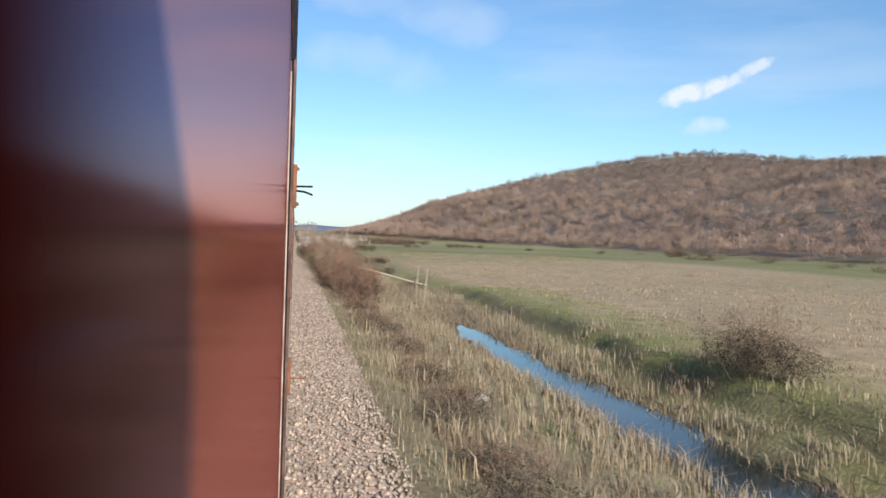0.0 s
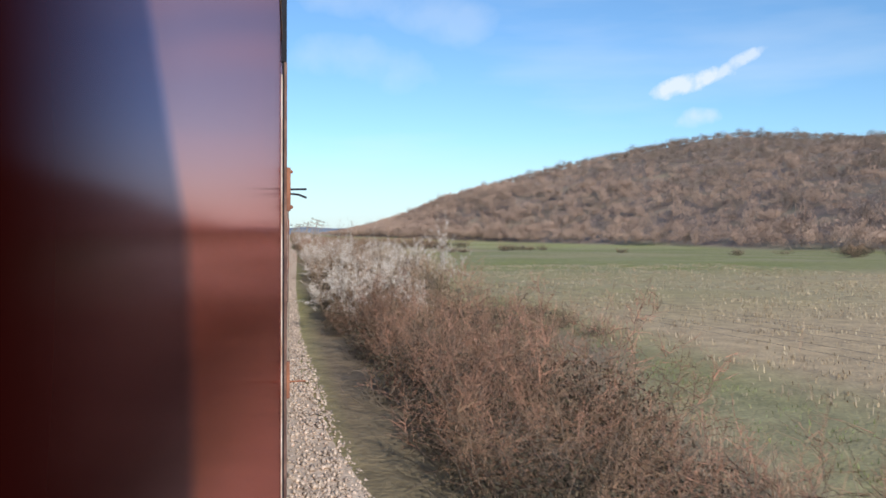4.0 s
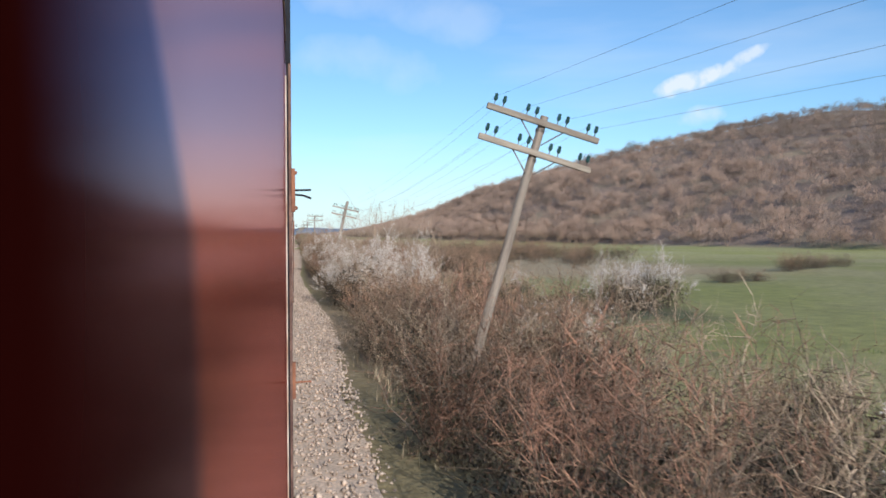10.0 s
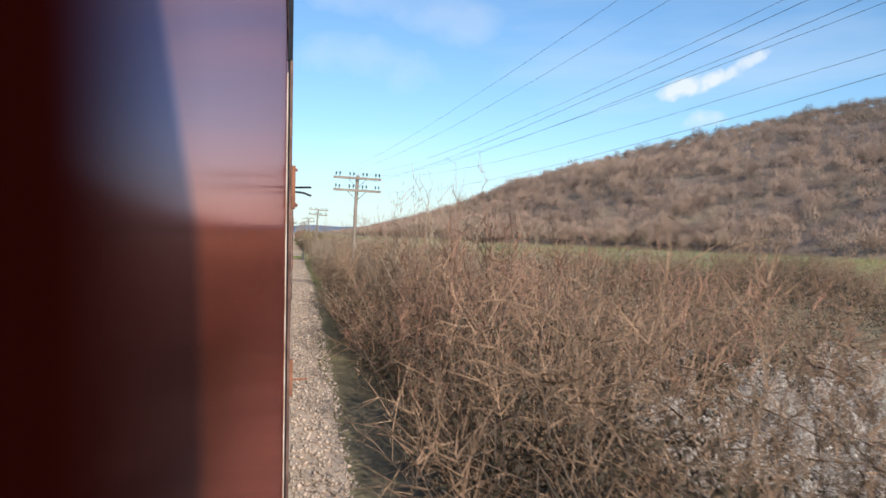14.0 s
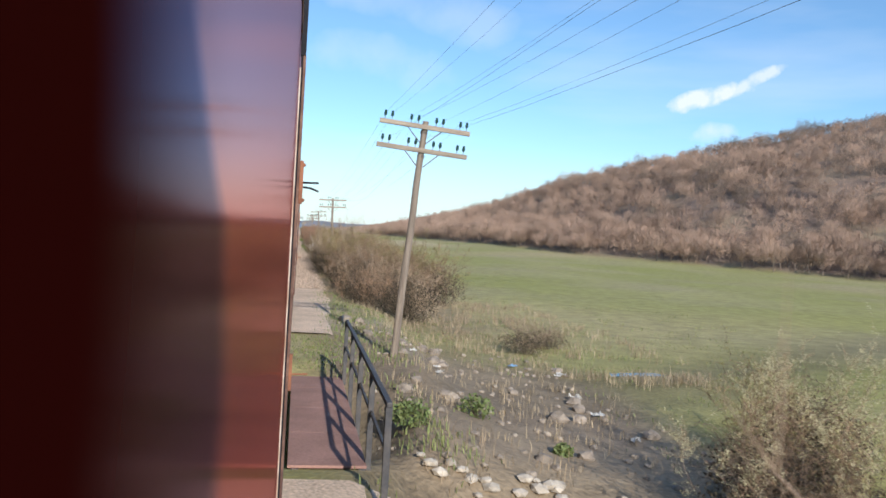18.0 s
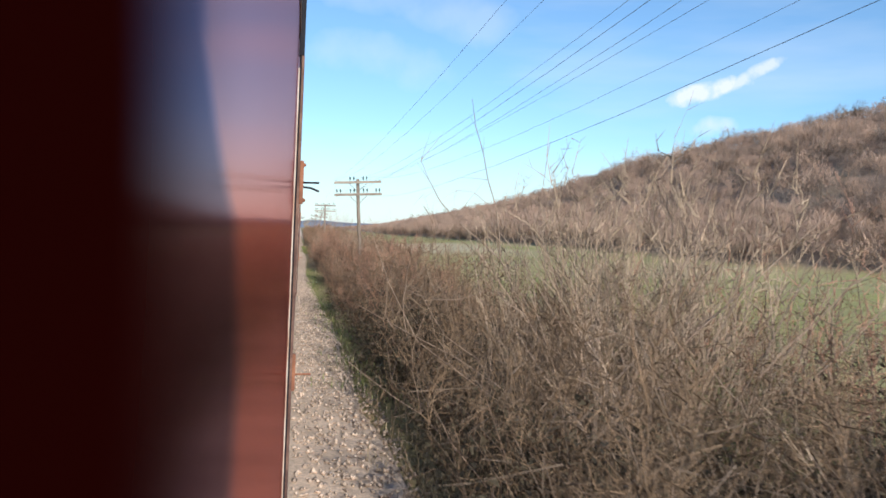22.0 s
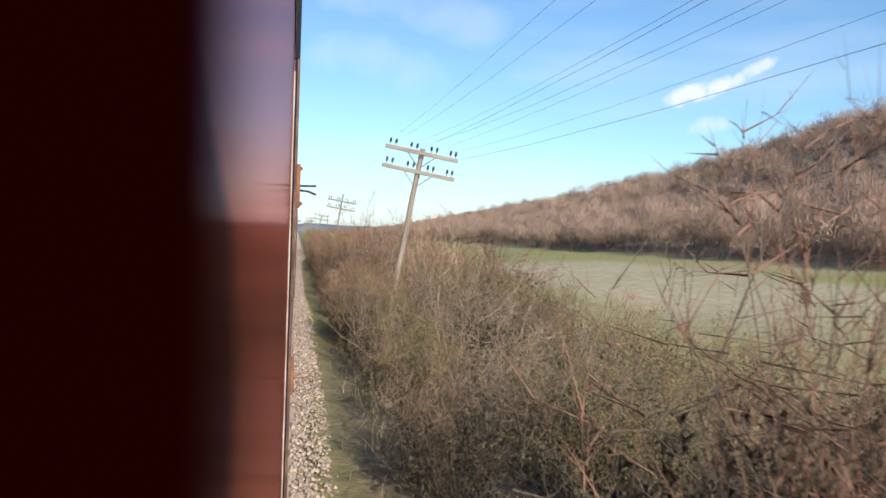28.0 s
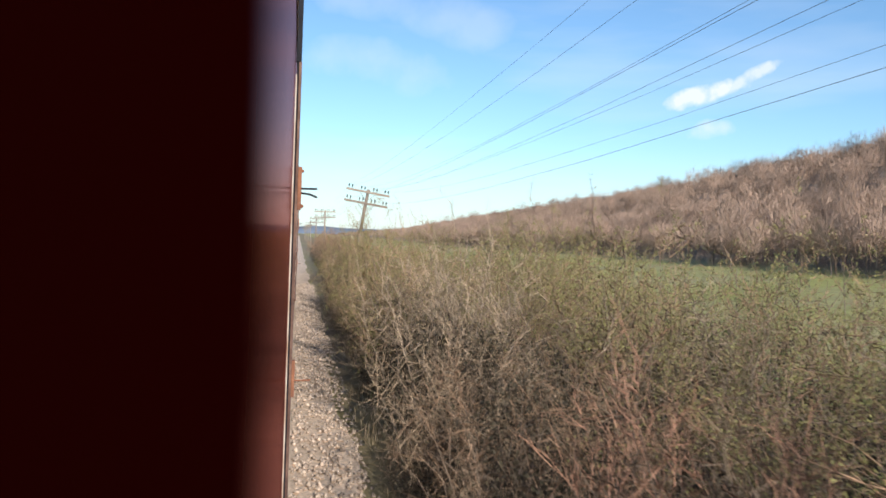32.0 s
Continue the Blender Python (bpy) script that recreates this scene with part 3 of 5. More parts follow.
# ================= track bed =================
def bed_edge(y):
    """Outer edge of the ballast beside the carriages."""
    return np.interp(y, [0, 75, 95, 105, 125, 150, 200, 230, 250, 265, 280, 330, 362, 380, 400, 420, 450, 475, 495, 520, 555, 590, 600, 640, 650, 720],
                     [1.25, 1.3, 0.40, 0.05, 0.05, 0.3, 0.80, 1.0, 0.3, 0.12, 0.4, 0.9, 0.8, 1.0, 1.3, 1.1, 1.3, 0.55, 0.15, 0.4, 0.2, 0.3, 0.12, 0.12, 0.7, 0.7])


bz = [-0.35, -0.1, 0.0, 0.0, -0.015, -0.22]
by = np.arange(-60, 1500, 2.0)
bed_v = []
for y in by:
    e = float(bed_edge(y)) + 0.10 * math.sin(y * 0.37) + 0.07 * math.sin(y * 1.13)
    bed_v += [(x, y, z) for x, z in zip((-6.0, -5.2, -3.4, -0.3, e, e + 0.5), bz)]
bed_v = np.array(bed_v)
bed_f = np.array([t for j in range(len(by) - 1) if not 369.5 < by[j] < 383 for i in range(5) for a in (j * 6 + i,) for t in ((a, a + 1, a + 7), (a, a + 7, a + 6))])
tagged(part("track_bed", (bed_v, bed_f), BALLAST), "pale crushed stone shoulder of the railway line", "ballast", kind="structure")


def loose_stones():
    n = 84000
    y = np.where(np.arange(n) < 70000, rng.uniform(0, 690, n), rng.uniform(4, 90, n))
    e = bed_edge(y) + 0.35
    x = e * rng.uniform(0.0, 1.0, n)
    ok = ~((y > 369) & (y < 401))
    x, y, e = x[ok], y[ok], e[ok]
    n = len(x)
    s = rng.uniform(0.024, 0.046, n)
    z = -0.10 * np.clip((x - e + 0.35) / 0.35, 0, 1)
    o = np.array([(1, 0, 0), (-1, 0, 0), (0, 1, 0), (0, -1, 0), (0, 0, 1), (0, 0, -0.6)], float)
    f = np.array([(0, 2, 4), (2, 1, 4), (1, 3, 4), (3, 0, 4), (2, 0, 5), (1, 2, 5), (3, 1, 5), (0, 3, 5)])
    w = o[None] * rng.uniform(0.55, 1.3, (n, 6, 1)) + rng.normal(0, 0.22, (n, 6, 3))
    v = np.stack([x, y, z + s * 0.3], 1)[:, None] + w * s[:, None, None]
    f = (np.arange(n) * 6)[:, None, None] + f[None]
    tagged(part("ballast_stones", (v.reshape(-1, 3), f.reshape(-1, 3)), STONE), "loose angular pale ballast stones along the line", "gravel", kind="stuff")


loose_stones()
MID = -1.46   # middle of the train and its track
for s in (-0.72, 0.72):
    bm = bmesh.new()
    box(bm, MID + s - 0.035, MID + s + 0.035, -60, 1500, 0.10, 0.15)
    box(bm, MID + s - 0.065, MID + s + 0.065, -60, 1500, 0.0, 0.03)
    box(bm, MID + s - 0.01, MID + s + 0.01, -60, 1500, 0.028, 0.102)
    tagged(part("rail", bm, STEEL), "worn steel running rail under the carriages", "rail", kind="structure")

# ================= the train =================
SIDE = -0.05      # plane of the carriage side
PITCH = 20.0


def carriage(y0):
    """One red carriage, lying from y0 to y0 + PITCH."""
    c = thing("railway_carriage", "long dark red glossy passenger carriage with rusty fittings", "carriage", "carriages of the train", at=(0, y0, 0))
    far = 2 * MID - SIDE
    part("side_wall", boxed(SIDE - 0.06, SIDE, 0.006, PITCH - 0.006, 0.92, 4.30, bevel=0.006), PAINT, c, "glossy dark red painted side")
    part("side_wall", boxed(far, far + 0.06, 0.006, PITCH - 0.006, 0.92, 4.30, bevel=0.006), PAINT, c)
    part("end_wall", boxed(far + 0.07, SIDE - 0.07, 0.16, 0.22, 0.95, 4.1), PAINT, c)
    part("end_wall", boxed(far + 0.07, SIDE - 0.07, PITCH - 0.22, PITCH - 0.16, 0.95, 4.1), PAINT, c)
    part("floor_frame", boxed(far + 0.08, SIDE - 0.08, 0.15, PITCH - 0.15, 0.80, 0.98), DARK, c)
    bm = bmesh.new()
    n = 14
    ring = [[bm.verts.new((MID + (SIDE - MID - 0.004) * math.cos(math.pi * k / n), y, 4.32 + 0.40 * math.sin(math.pi * k / n))) for k in range(n + 1)] for y in (0.006, PITCH - 0.006)]
    for k in range(n):
        bm.faces.new((ring[0][k], ring[0][k + 1], ring[1][k + 1], ring[1][k]))
    bm.faces.new(ring[0])
    bm.faces.new(list(reversed(ring[1])))
    part("roof", bm, ROOF, c, "dull grey arched roof")
    part("gutter", boxed(SIDE + 0.002, SIDE + 0.010, 0.006, PITCH - 0.006, 4.285, 4.34, bevel=0.002), DARK, c, "dark gutter strip")
    part("cornice", boxed(SIDE + 0.002, SIDE + 0.008, 0.006, PITCH - 0.006, 4.20, 4.28, bevel=0.002), TRIM, c, "weathered yellow-brown cornice strip")
    part("sill_strip", boxed(SIDE + 0.002, SIDE + 0.010, 0.006, PITCH - 0.006, 0.93, 1.00, bevel=0.003), TRIM, c)
    part("gangway", boxed(MID - 0.7, MID + 0.7, -0.15, 0.15, 1.0, 3.4), DARK, c, "black rubber gangway")
    # the door post at the end of the carriage, with its bracket and step bar
    dy = 0.3
    post = part("door_post", boxed(-0.030, -0.012, dy - 0.03, dy + 0.03, 0.95, 4.06, bevel=0.004), POST, c, "rusty cream-edged door post")
    part("lip", boxed(SIDE + 0.002, -0.040, dy - 0.05, dy - 0.03, 0.95, 3.98, bevel=0.002), CREAM, post, "thin weathered cream edge")
    part("groove", boxed(-0.042, -0.029, dy - 0.015, dy + 0.02, 0.95, 4.06), DARK, post)
    part("cap", boxed(SIDE + 0.002, -0.014, dy - 0.02, dy + 0.03, 4.062, 4.78, bevel=0.004), DARK, post, "black end of the roof")
    b = part("bracket", boxed(-0.014, 0.010, dy - 0.034, dy + 0.02, 3.14, 3.41, bevel=0.004), RUST, c, "rusty red bracket with two prongs")
    part("prong", rodded((0.004, dy, 3.275), (0.107, dy - 0.02, 3.277), 0.0065, 0.0065), DARK, b)
    bm = bmesh.new()
    rod(bm, (0.004, dy, 3.248), (0.060, dy, 3.243), 0.0065)
    rod(bm, (0.056, dy, 3.244), (0.107, dy - 0.02, 3.224), 0.0065)
    part("prong", bm, DARK, b)
    for bz_, k in ((3.385, 0.011), (3.165, 0.013)):
        bm = bmesh.new()
        bmesh.ops.create_uvsphere(bm, u_segments=8, v_segments=6, radius=k, matrix=Matrix.Translation((0.013, dy, bz_)))
        part("knob", bm, RUST, b)
    s = part("step_bracket", boxed(-0.014, 0.006, dy - 0.034, dy + 0.015, 1.97, 2.20, bevel=0.003), RUST, c)
    part("step_bar", rodded((0.000, dy, 2.07), (0.104, dy, 2.073), 0.006), RUST, s, "short rusty bar")
    for by_ in (3.4, PITCH - 3.4):
        g = part("bogie", boxed(MID - 1.0, MID + 1.0, by_ - 1.5, by_ + 1.5, 0.52, 0.72, bevel=0.03), DARK, c)
        part("pivot", rodded((MID, by_, 0.70), (MID, by_, 0.82), 0.25, 0.25, sides=12), DARK, g)
        for wy_ in (by_ - 1.1, by_ + 1.1):
            for s_ in (-0.72, 0.72):
                part("wheel", rodded((MID + s_ - 0.06, wy_, 0.60), (MID + s_ + 0.06, wy_, 0.60), 0.45, 0.45, sides=20), STEEL, g)
    return c


first = carriage(-15.0)
for k in range(1, 36):
    copy_thing(first, pose(0, -15.0 + PITCH * k, 0))

# ================= plants: patterns =================


def shrub_arrays(seed, high, wide, stems, twigs, twig_len=0.5, thick=1.0, up=0.5, straggle=0.0, fill=0.12, sides=2, inner=200, canes=12, bramble=False):
    """Crooked stems fanning from the base, twigs along them, an inner tangle, arching canes and a dark core for the
    inner shade, as arrays.
    """
    g = np.random.default_rng(seed)
    k = 6
    t = np.linspace(0, 1, k)

    def fan(n, spread, droop):
        az = g.uniform(0, 2 * np.pi, n)
        out = np.sqrt(g.uniform(0, 1, n)) * wide / 2 * spread
        hh = high * (1 - 0.40 * (out / (wide / 2 * spread)) ** 2) * g.uniform(0.74, 1.05, n)
        base_r = out * g.uniform(0.05, 0.45, n)
        dirv = np.stack([np.cos(az), np.sin(az)], 1)
        bend = g.normal(0, 0.30 * high, (n, 2))
        kink = np.cumsum(g.normal(0, 0.036 * high, (n, k, 2)), axis=1)
        pts = np.zeros((n, k, 3))
        for j, s in enumerate(t):
            pts[:, j, :2] = dirv * (base_r + (out - base_r) * s ** 1.25)[:, None] + bend * (s * (1 - s)) + kink[:, j] * (s > 0)
            pts[:, j, 2] = hh * (s - droop * s ** 3) / (1 - droop * 0.4) - 0.08 * (s == 0)
        return pts

    pts = fan(stems, 1.0, 0.12 if inner else 0.0)
    rad = np.linspace(1, 0.15, k)[None] * g.uniform(0.006, 0.014, stems)[:, None] * (thick if inner else 1.3 * thick)
    arch = fan(max(canes, 1), 1.25, 0.42)
    arch_rad = np.linspace(1, 0.3, k)[None] * g.uniform(0.0035, 0.009, max(canes, 1))[:, None]
    # inner tangle of thicker branches
    m = max(int(inner), 4)
    z0 = g.uniform(0.04, 0.6, m)
    a0 = g.uniform(0, 6.28, m)
    p0 = np.stack([np.cos(a0), np.sin(a0), np.zeros(m)], 1) * (g.uniform(0, 0.44, m) * wide)[:, None]
    p0[:, 2] = z0 * high
    d0 = g.normal(0, 1, (m, 3))
    d0[:, 2] = d0[:, 2] * 0.6 + 0.25
    d0 = unit(d0)
    e0 = p0 + d0 * g.uniform(0.2, 0.4, (m, 1))
    e1 = e0 + (d0 + g.normal(0, 0.45, (m, 3))) * g.uniform(0.2, 0.4, (m, 1))
    w0 = 0.0050 * g.uniform(0.6, 1.3, m)
    tangle = spikes(np.concatenate([p0 - d0 * 0.25, e0 - d0 * 0.05]), np.concatenate([e0 + d0 * 0.1, e1]), np.concatenate([w0, w0 * 0.8]))
    # dark slivers packed inside the bush, standing for its inner shade
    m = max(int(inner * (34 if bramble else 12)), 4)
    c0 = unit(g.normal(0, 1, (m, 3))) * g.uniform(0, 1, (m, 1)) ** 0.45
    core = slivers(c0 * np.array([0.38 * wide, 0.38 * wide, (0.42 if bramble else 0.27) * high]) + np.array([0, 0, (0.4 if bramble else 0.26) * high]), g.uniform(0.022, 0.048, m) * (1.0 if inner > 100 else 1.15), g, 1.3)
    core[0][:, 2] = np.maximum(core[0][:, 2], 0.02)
    # branchlets: a bent leading twig and side twigs
    si = g.integers(0, stems, twigs)
    s = g.uniform(fill, 1.0, twigs) ** 0.8
    seg = np.minimum((s * (k - 1)).astype(int), k - 2)
    fr = s * (k - 1) - seg
    p = pts[si, seg] * (1 - fr[:, None]) + pts[si, seg + 1] * fr[:, None]
    d = unit(pts[si, seg + 1] - pts[si, seg])
    r = unit(g.normal(0, 1, (twigs, 3)))
    r[:, 2] += up
    q = unit(d * g.uniform(0.0, 0.7, (twigs, 1)) + r)
    ln = (twig_len * g.uniform(0.5, 1.3, twigs) * (1.15 - 0.5 * s))[:, None]
    if straggle:
        long_ones = g.uniform(0, 1, twigs) < straggle
        ln[long_ones] *= 1.7
        q[long_ones, 2] += 0.8
        q = unit(q)
    q2 = unit(q + g.normal(0, 0.40, (twigs, 3)) + np.array([0, 0, 0.25 * up]))
    knee = p + q * ln * 0.5
    tip = knee + q2 * ln * 0.62
    rr = 0.0041 * thick * np.clip(np.exp(g.normal(0, 0.34, twigs)), 0.5, 1.6)
    starts, ends, radii = [p, knee - q * ln * 0.06], [knee + q * ln * 0.10, tip], [rr, rr * 0.72]
    for _ in range(sides):
        f = g.uniform(0.2, 0.95, (twigs, 1))
        a = np.where(f < 0.5, p + q * ln * f, knee + q2 * ln * (f - 0.5) * 1.2)
        w = unit(q2 * 0.6 + unit(g.normal(0, 1, (twigs, 3))) + np.array([0, 0, 0.3 * up]))
        starts.append(a)
        ends.append(a + w * ln * g.uniform(0.18, 0.5, (twigs, 1)))
        radii.append(rr * 0.58)
    starts, ends = np.concatenate(starts), np.concatenate(ends)
    ends[:, 2] = np.maximum(ends[:, 2], 0.03)
    return {"stems": tubes(pts, rad), "trunk": joined([tubes(pts, rad), tangle]), "canes": tubes(arch, arch_rad), "core": core,
            "crown": spikes(starts, ends, np.concatenate(radii)), "from": starts, "to": ends, "g": g, "size": k * 3}


SORTS = {   # width, stems, branchlets, twig length, thickness, upward pull, stragglers, canes, stem and twig material
    "brown": (3.2, 16, 600, 0.62, 1.1, 0.25, 0.02, 9, STEM, TWIG),
    "umber": (3.3, 17, 640, 0.56, 1.0, 0.30, 0.02, 8, STEM, TWIG_SHADED),
    "red": (3.1, 18, 600, 0.58, 1.1, 0.55, 0.03, 10, STEM, TWIG_RED),
    "grey": (3.2, 16, 580, 0.60, 1.1, 0.12, 0.02, 14, PALE_STEM, TWIG_GREY),
    "tall": (3.6, 24, 250, 0.55, 1.15, 0.9, 0.02, 0, TAN_STEM, TWIG_GREY),
    "white": (3.2, 17, 420, 0.72, 0.8, 0.45, 0.03, 4, STEM, TWIG),
    "cream": (3.2, 17, 420, 0.66, 0.8, 0.45, 0.03, 4, STEM, TWIG),
    "bramble": (3.4, 14, 300, 0.5, 1.0, 0.2, 0.02, 12, STEM, TWIG),
    "budding": (3.1, 18, 500, 0.58, 1.0, 0.40, 0.012, 9, PALE_STEM, TWIG),
    "leafy": (3.1, 18, 460, 0.58, 1.0, 0.40, 0.012, 7, PALE_STEM, TWIG),
}


def pattern(kind, seed, share=1.0):
    """Meshes of one pattern of shrub, 3 m high: a list of (part name, mesh)."""
    wide, stems, n, ln, thick, up, straggle, canes, stem_m, twig_m = SORTS[kind]
    grow = 1.0 if share == 1.0 else 1.3
    a = shrub_arrays(seed, 3.0, wide, int(stems * (0.5 + share / 2)), int(n * share), twig_len=ln, thick=thick * grow, up=up, straggle=straggle, fill=0.25 if kind == "tall" else 0.12, inner=(0 if kind == "tall" else 170 * share), canes=int(canes * share), bramble=kind == "bramble")
    p, tip, g = a["from"], a["to"], a["g"]
    if kind == "tall":
        v, f = a["stems"]
        n_st = len(v) // a["size"]
        each = len(f) // n_st
        parts = [("stem", tri_mesh("stem", v[i * a["size"]:(i + 1) * a["size"]], f[:each], stem_m)) for i in range(n_st)]
        return parts + [("crown", tri_mesh("crown", *a["crown"], twig_m))]
    trunk = two_tone("trunk", a["trunk"], a["canes"], stem_m, CANE) if canes else tri_mesh("trunk", *a["trunk"], stem_m)
    parts = [("trunk", trunk), ("crown", tri_mesh("crown", *a["crown"], twig_m)), ("dead_leaves", tri_mesh("dead_leaves", *a["core"], CORE_SHADE))]
    if share < 0.3:
        return a["trunk"], a["crown"], a["core"]
    if kind in ("white", "cream"):
        # blossom sits in thick sleeves along whole branchlets of the outer crown
        lead = 2 * (len(p) // 4)
        score = np.linalg.norm(tip[:lead, :2], axis=1) / 1.5 + 0.85 * tip[:lead, 2] / 3.0 + g.uniform(0, 0.9, lead)
        i = np.repeat(np.argsort(-score)[:int((215 if kind == "white" else 250) * share)], 96 if kind == "white" else 42)
        f = g.uniform(0.0, 1.05, (len(i), 1))
        c = p[i] * (1 - f) + tip[i] * f + g.normal(0, 0.033, (len(i), 3)) * (1.25 - 0.6 * f)
        parts.append(("blossom", tri_mesh("blossom", *slivers(c, g.uniform(0.007, 0.017, len(i)) * grow, g, 0.9), BLOSSOM if kind == "white" else CREAM_BUD)))
    if kind in ("budding", "leafy"):
        m = int((11500 if kind == "budding" else 8500) * share)
        i = g.integers(0, len(p), m)
        f = g.uniform(0.3, 1.0, (m, 1))
        c = p[i] * (1 - f) + tip[i] * f + g.normal(0, 0.02, (m, 3))
        parts.append(("foliage", tri_mesh("foliage", *slivers(c, g.uniform(0.006, 0.014, m) * grow, g, 1.2), BUD if kind == "budding" else GREEN_LEAF)))
    return parts


KINDS = {
    "brown": ("brown_shrub", "leafless brown shrub with dense fine twigs on the verge"),
    "umber": ("dark_brown_shrub", "leafless brown shrub with crowded fine twigs, darkened for hedge shade"),
    "red": ("reddish_shrub", "leafless reddish-brown thicket shrub with upright shoots"),
    "grey": ("grey_shrub", "leafless grey-brown thorn shrub with pale stems"),
    "tall": ("bare_sapling", "tall bare sapling with long pale upright shoots"),
    "white": ("blackthorn_shrub", "blackthorn shrub covered with white spring blossom"),
    "cream": ("catkin_shrub", "shrub covered with cream-yellow catkins and opening buds"),
    "bramble": ("bramble_clump", "low bramble clump packed with dark slivers standing for shade"),
    "budding": ("budding_shrub", "shrub breaking into yellow-green buds beside the line"),
    "leafy": ("leafy_shrub", "shrub with small fresh green leaves beside the line"),
}
SEEDS = {k: 100 * i for i, k in enumerate(["brown", "red", "grey", "tall", "white", "cream", "bramble", "budding", "leafy", "umber"])}
PATTERNS = {k: [pattern(k, SEEDS[k] + j) for j in range(4 if k in ("brown", "white", "red") else 3)] for k in KINDS}
BACK = {k: [pattern(k, SEEDS[k] + 50 + j, 0.48) for j in range(3)] for k in KINDS}
count_of = {k: 0 for k in KINDS}


def shrub(kind, x, y, high, wide=1.0, back=False):
    """Stands one shrub of a pattern on the ground; high in metres."""
    family = (BACK if back else PATTERNS)[kind]
    j = count_of[kind] % len(family)
    count_of[kind] += 1
    s = high / 3.0
    m = Matrix.LocRotScale((x, y, land1(x, y) - 0.03), Euler((rng.normal(0, 0.05), rng.normal(0, 0.05), rng.uniform(0, 6.28))), None)
    sx = min((0.55 + 0.45 * s) * wide, max((x - 0.35) / 2.05, 0.55))
    name, label = KINDS[kind]
    ob = thing(name, label, "shrub", "shrubs along the line")
    for pn, me in family[j]:
        o = new(pn, me)
        o.parent = ob
    ob.matrix_world = m @ Matrix.Diagonal((sx, sx, s, 1))
    return ob


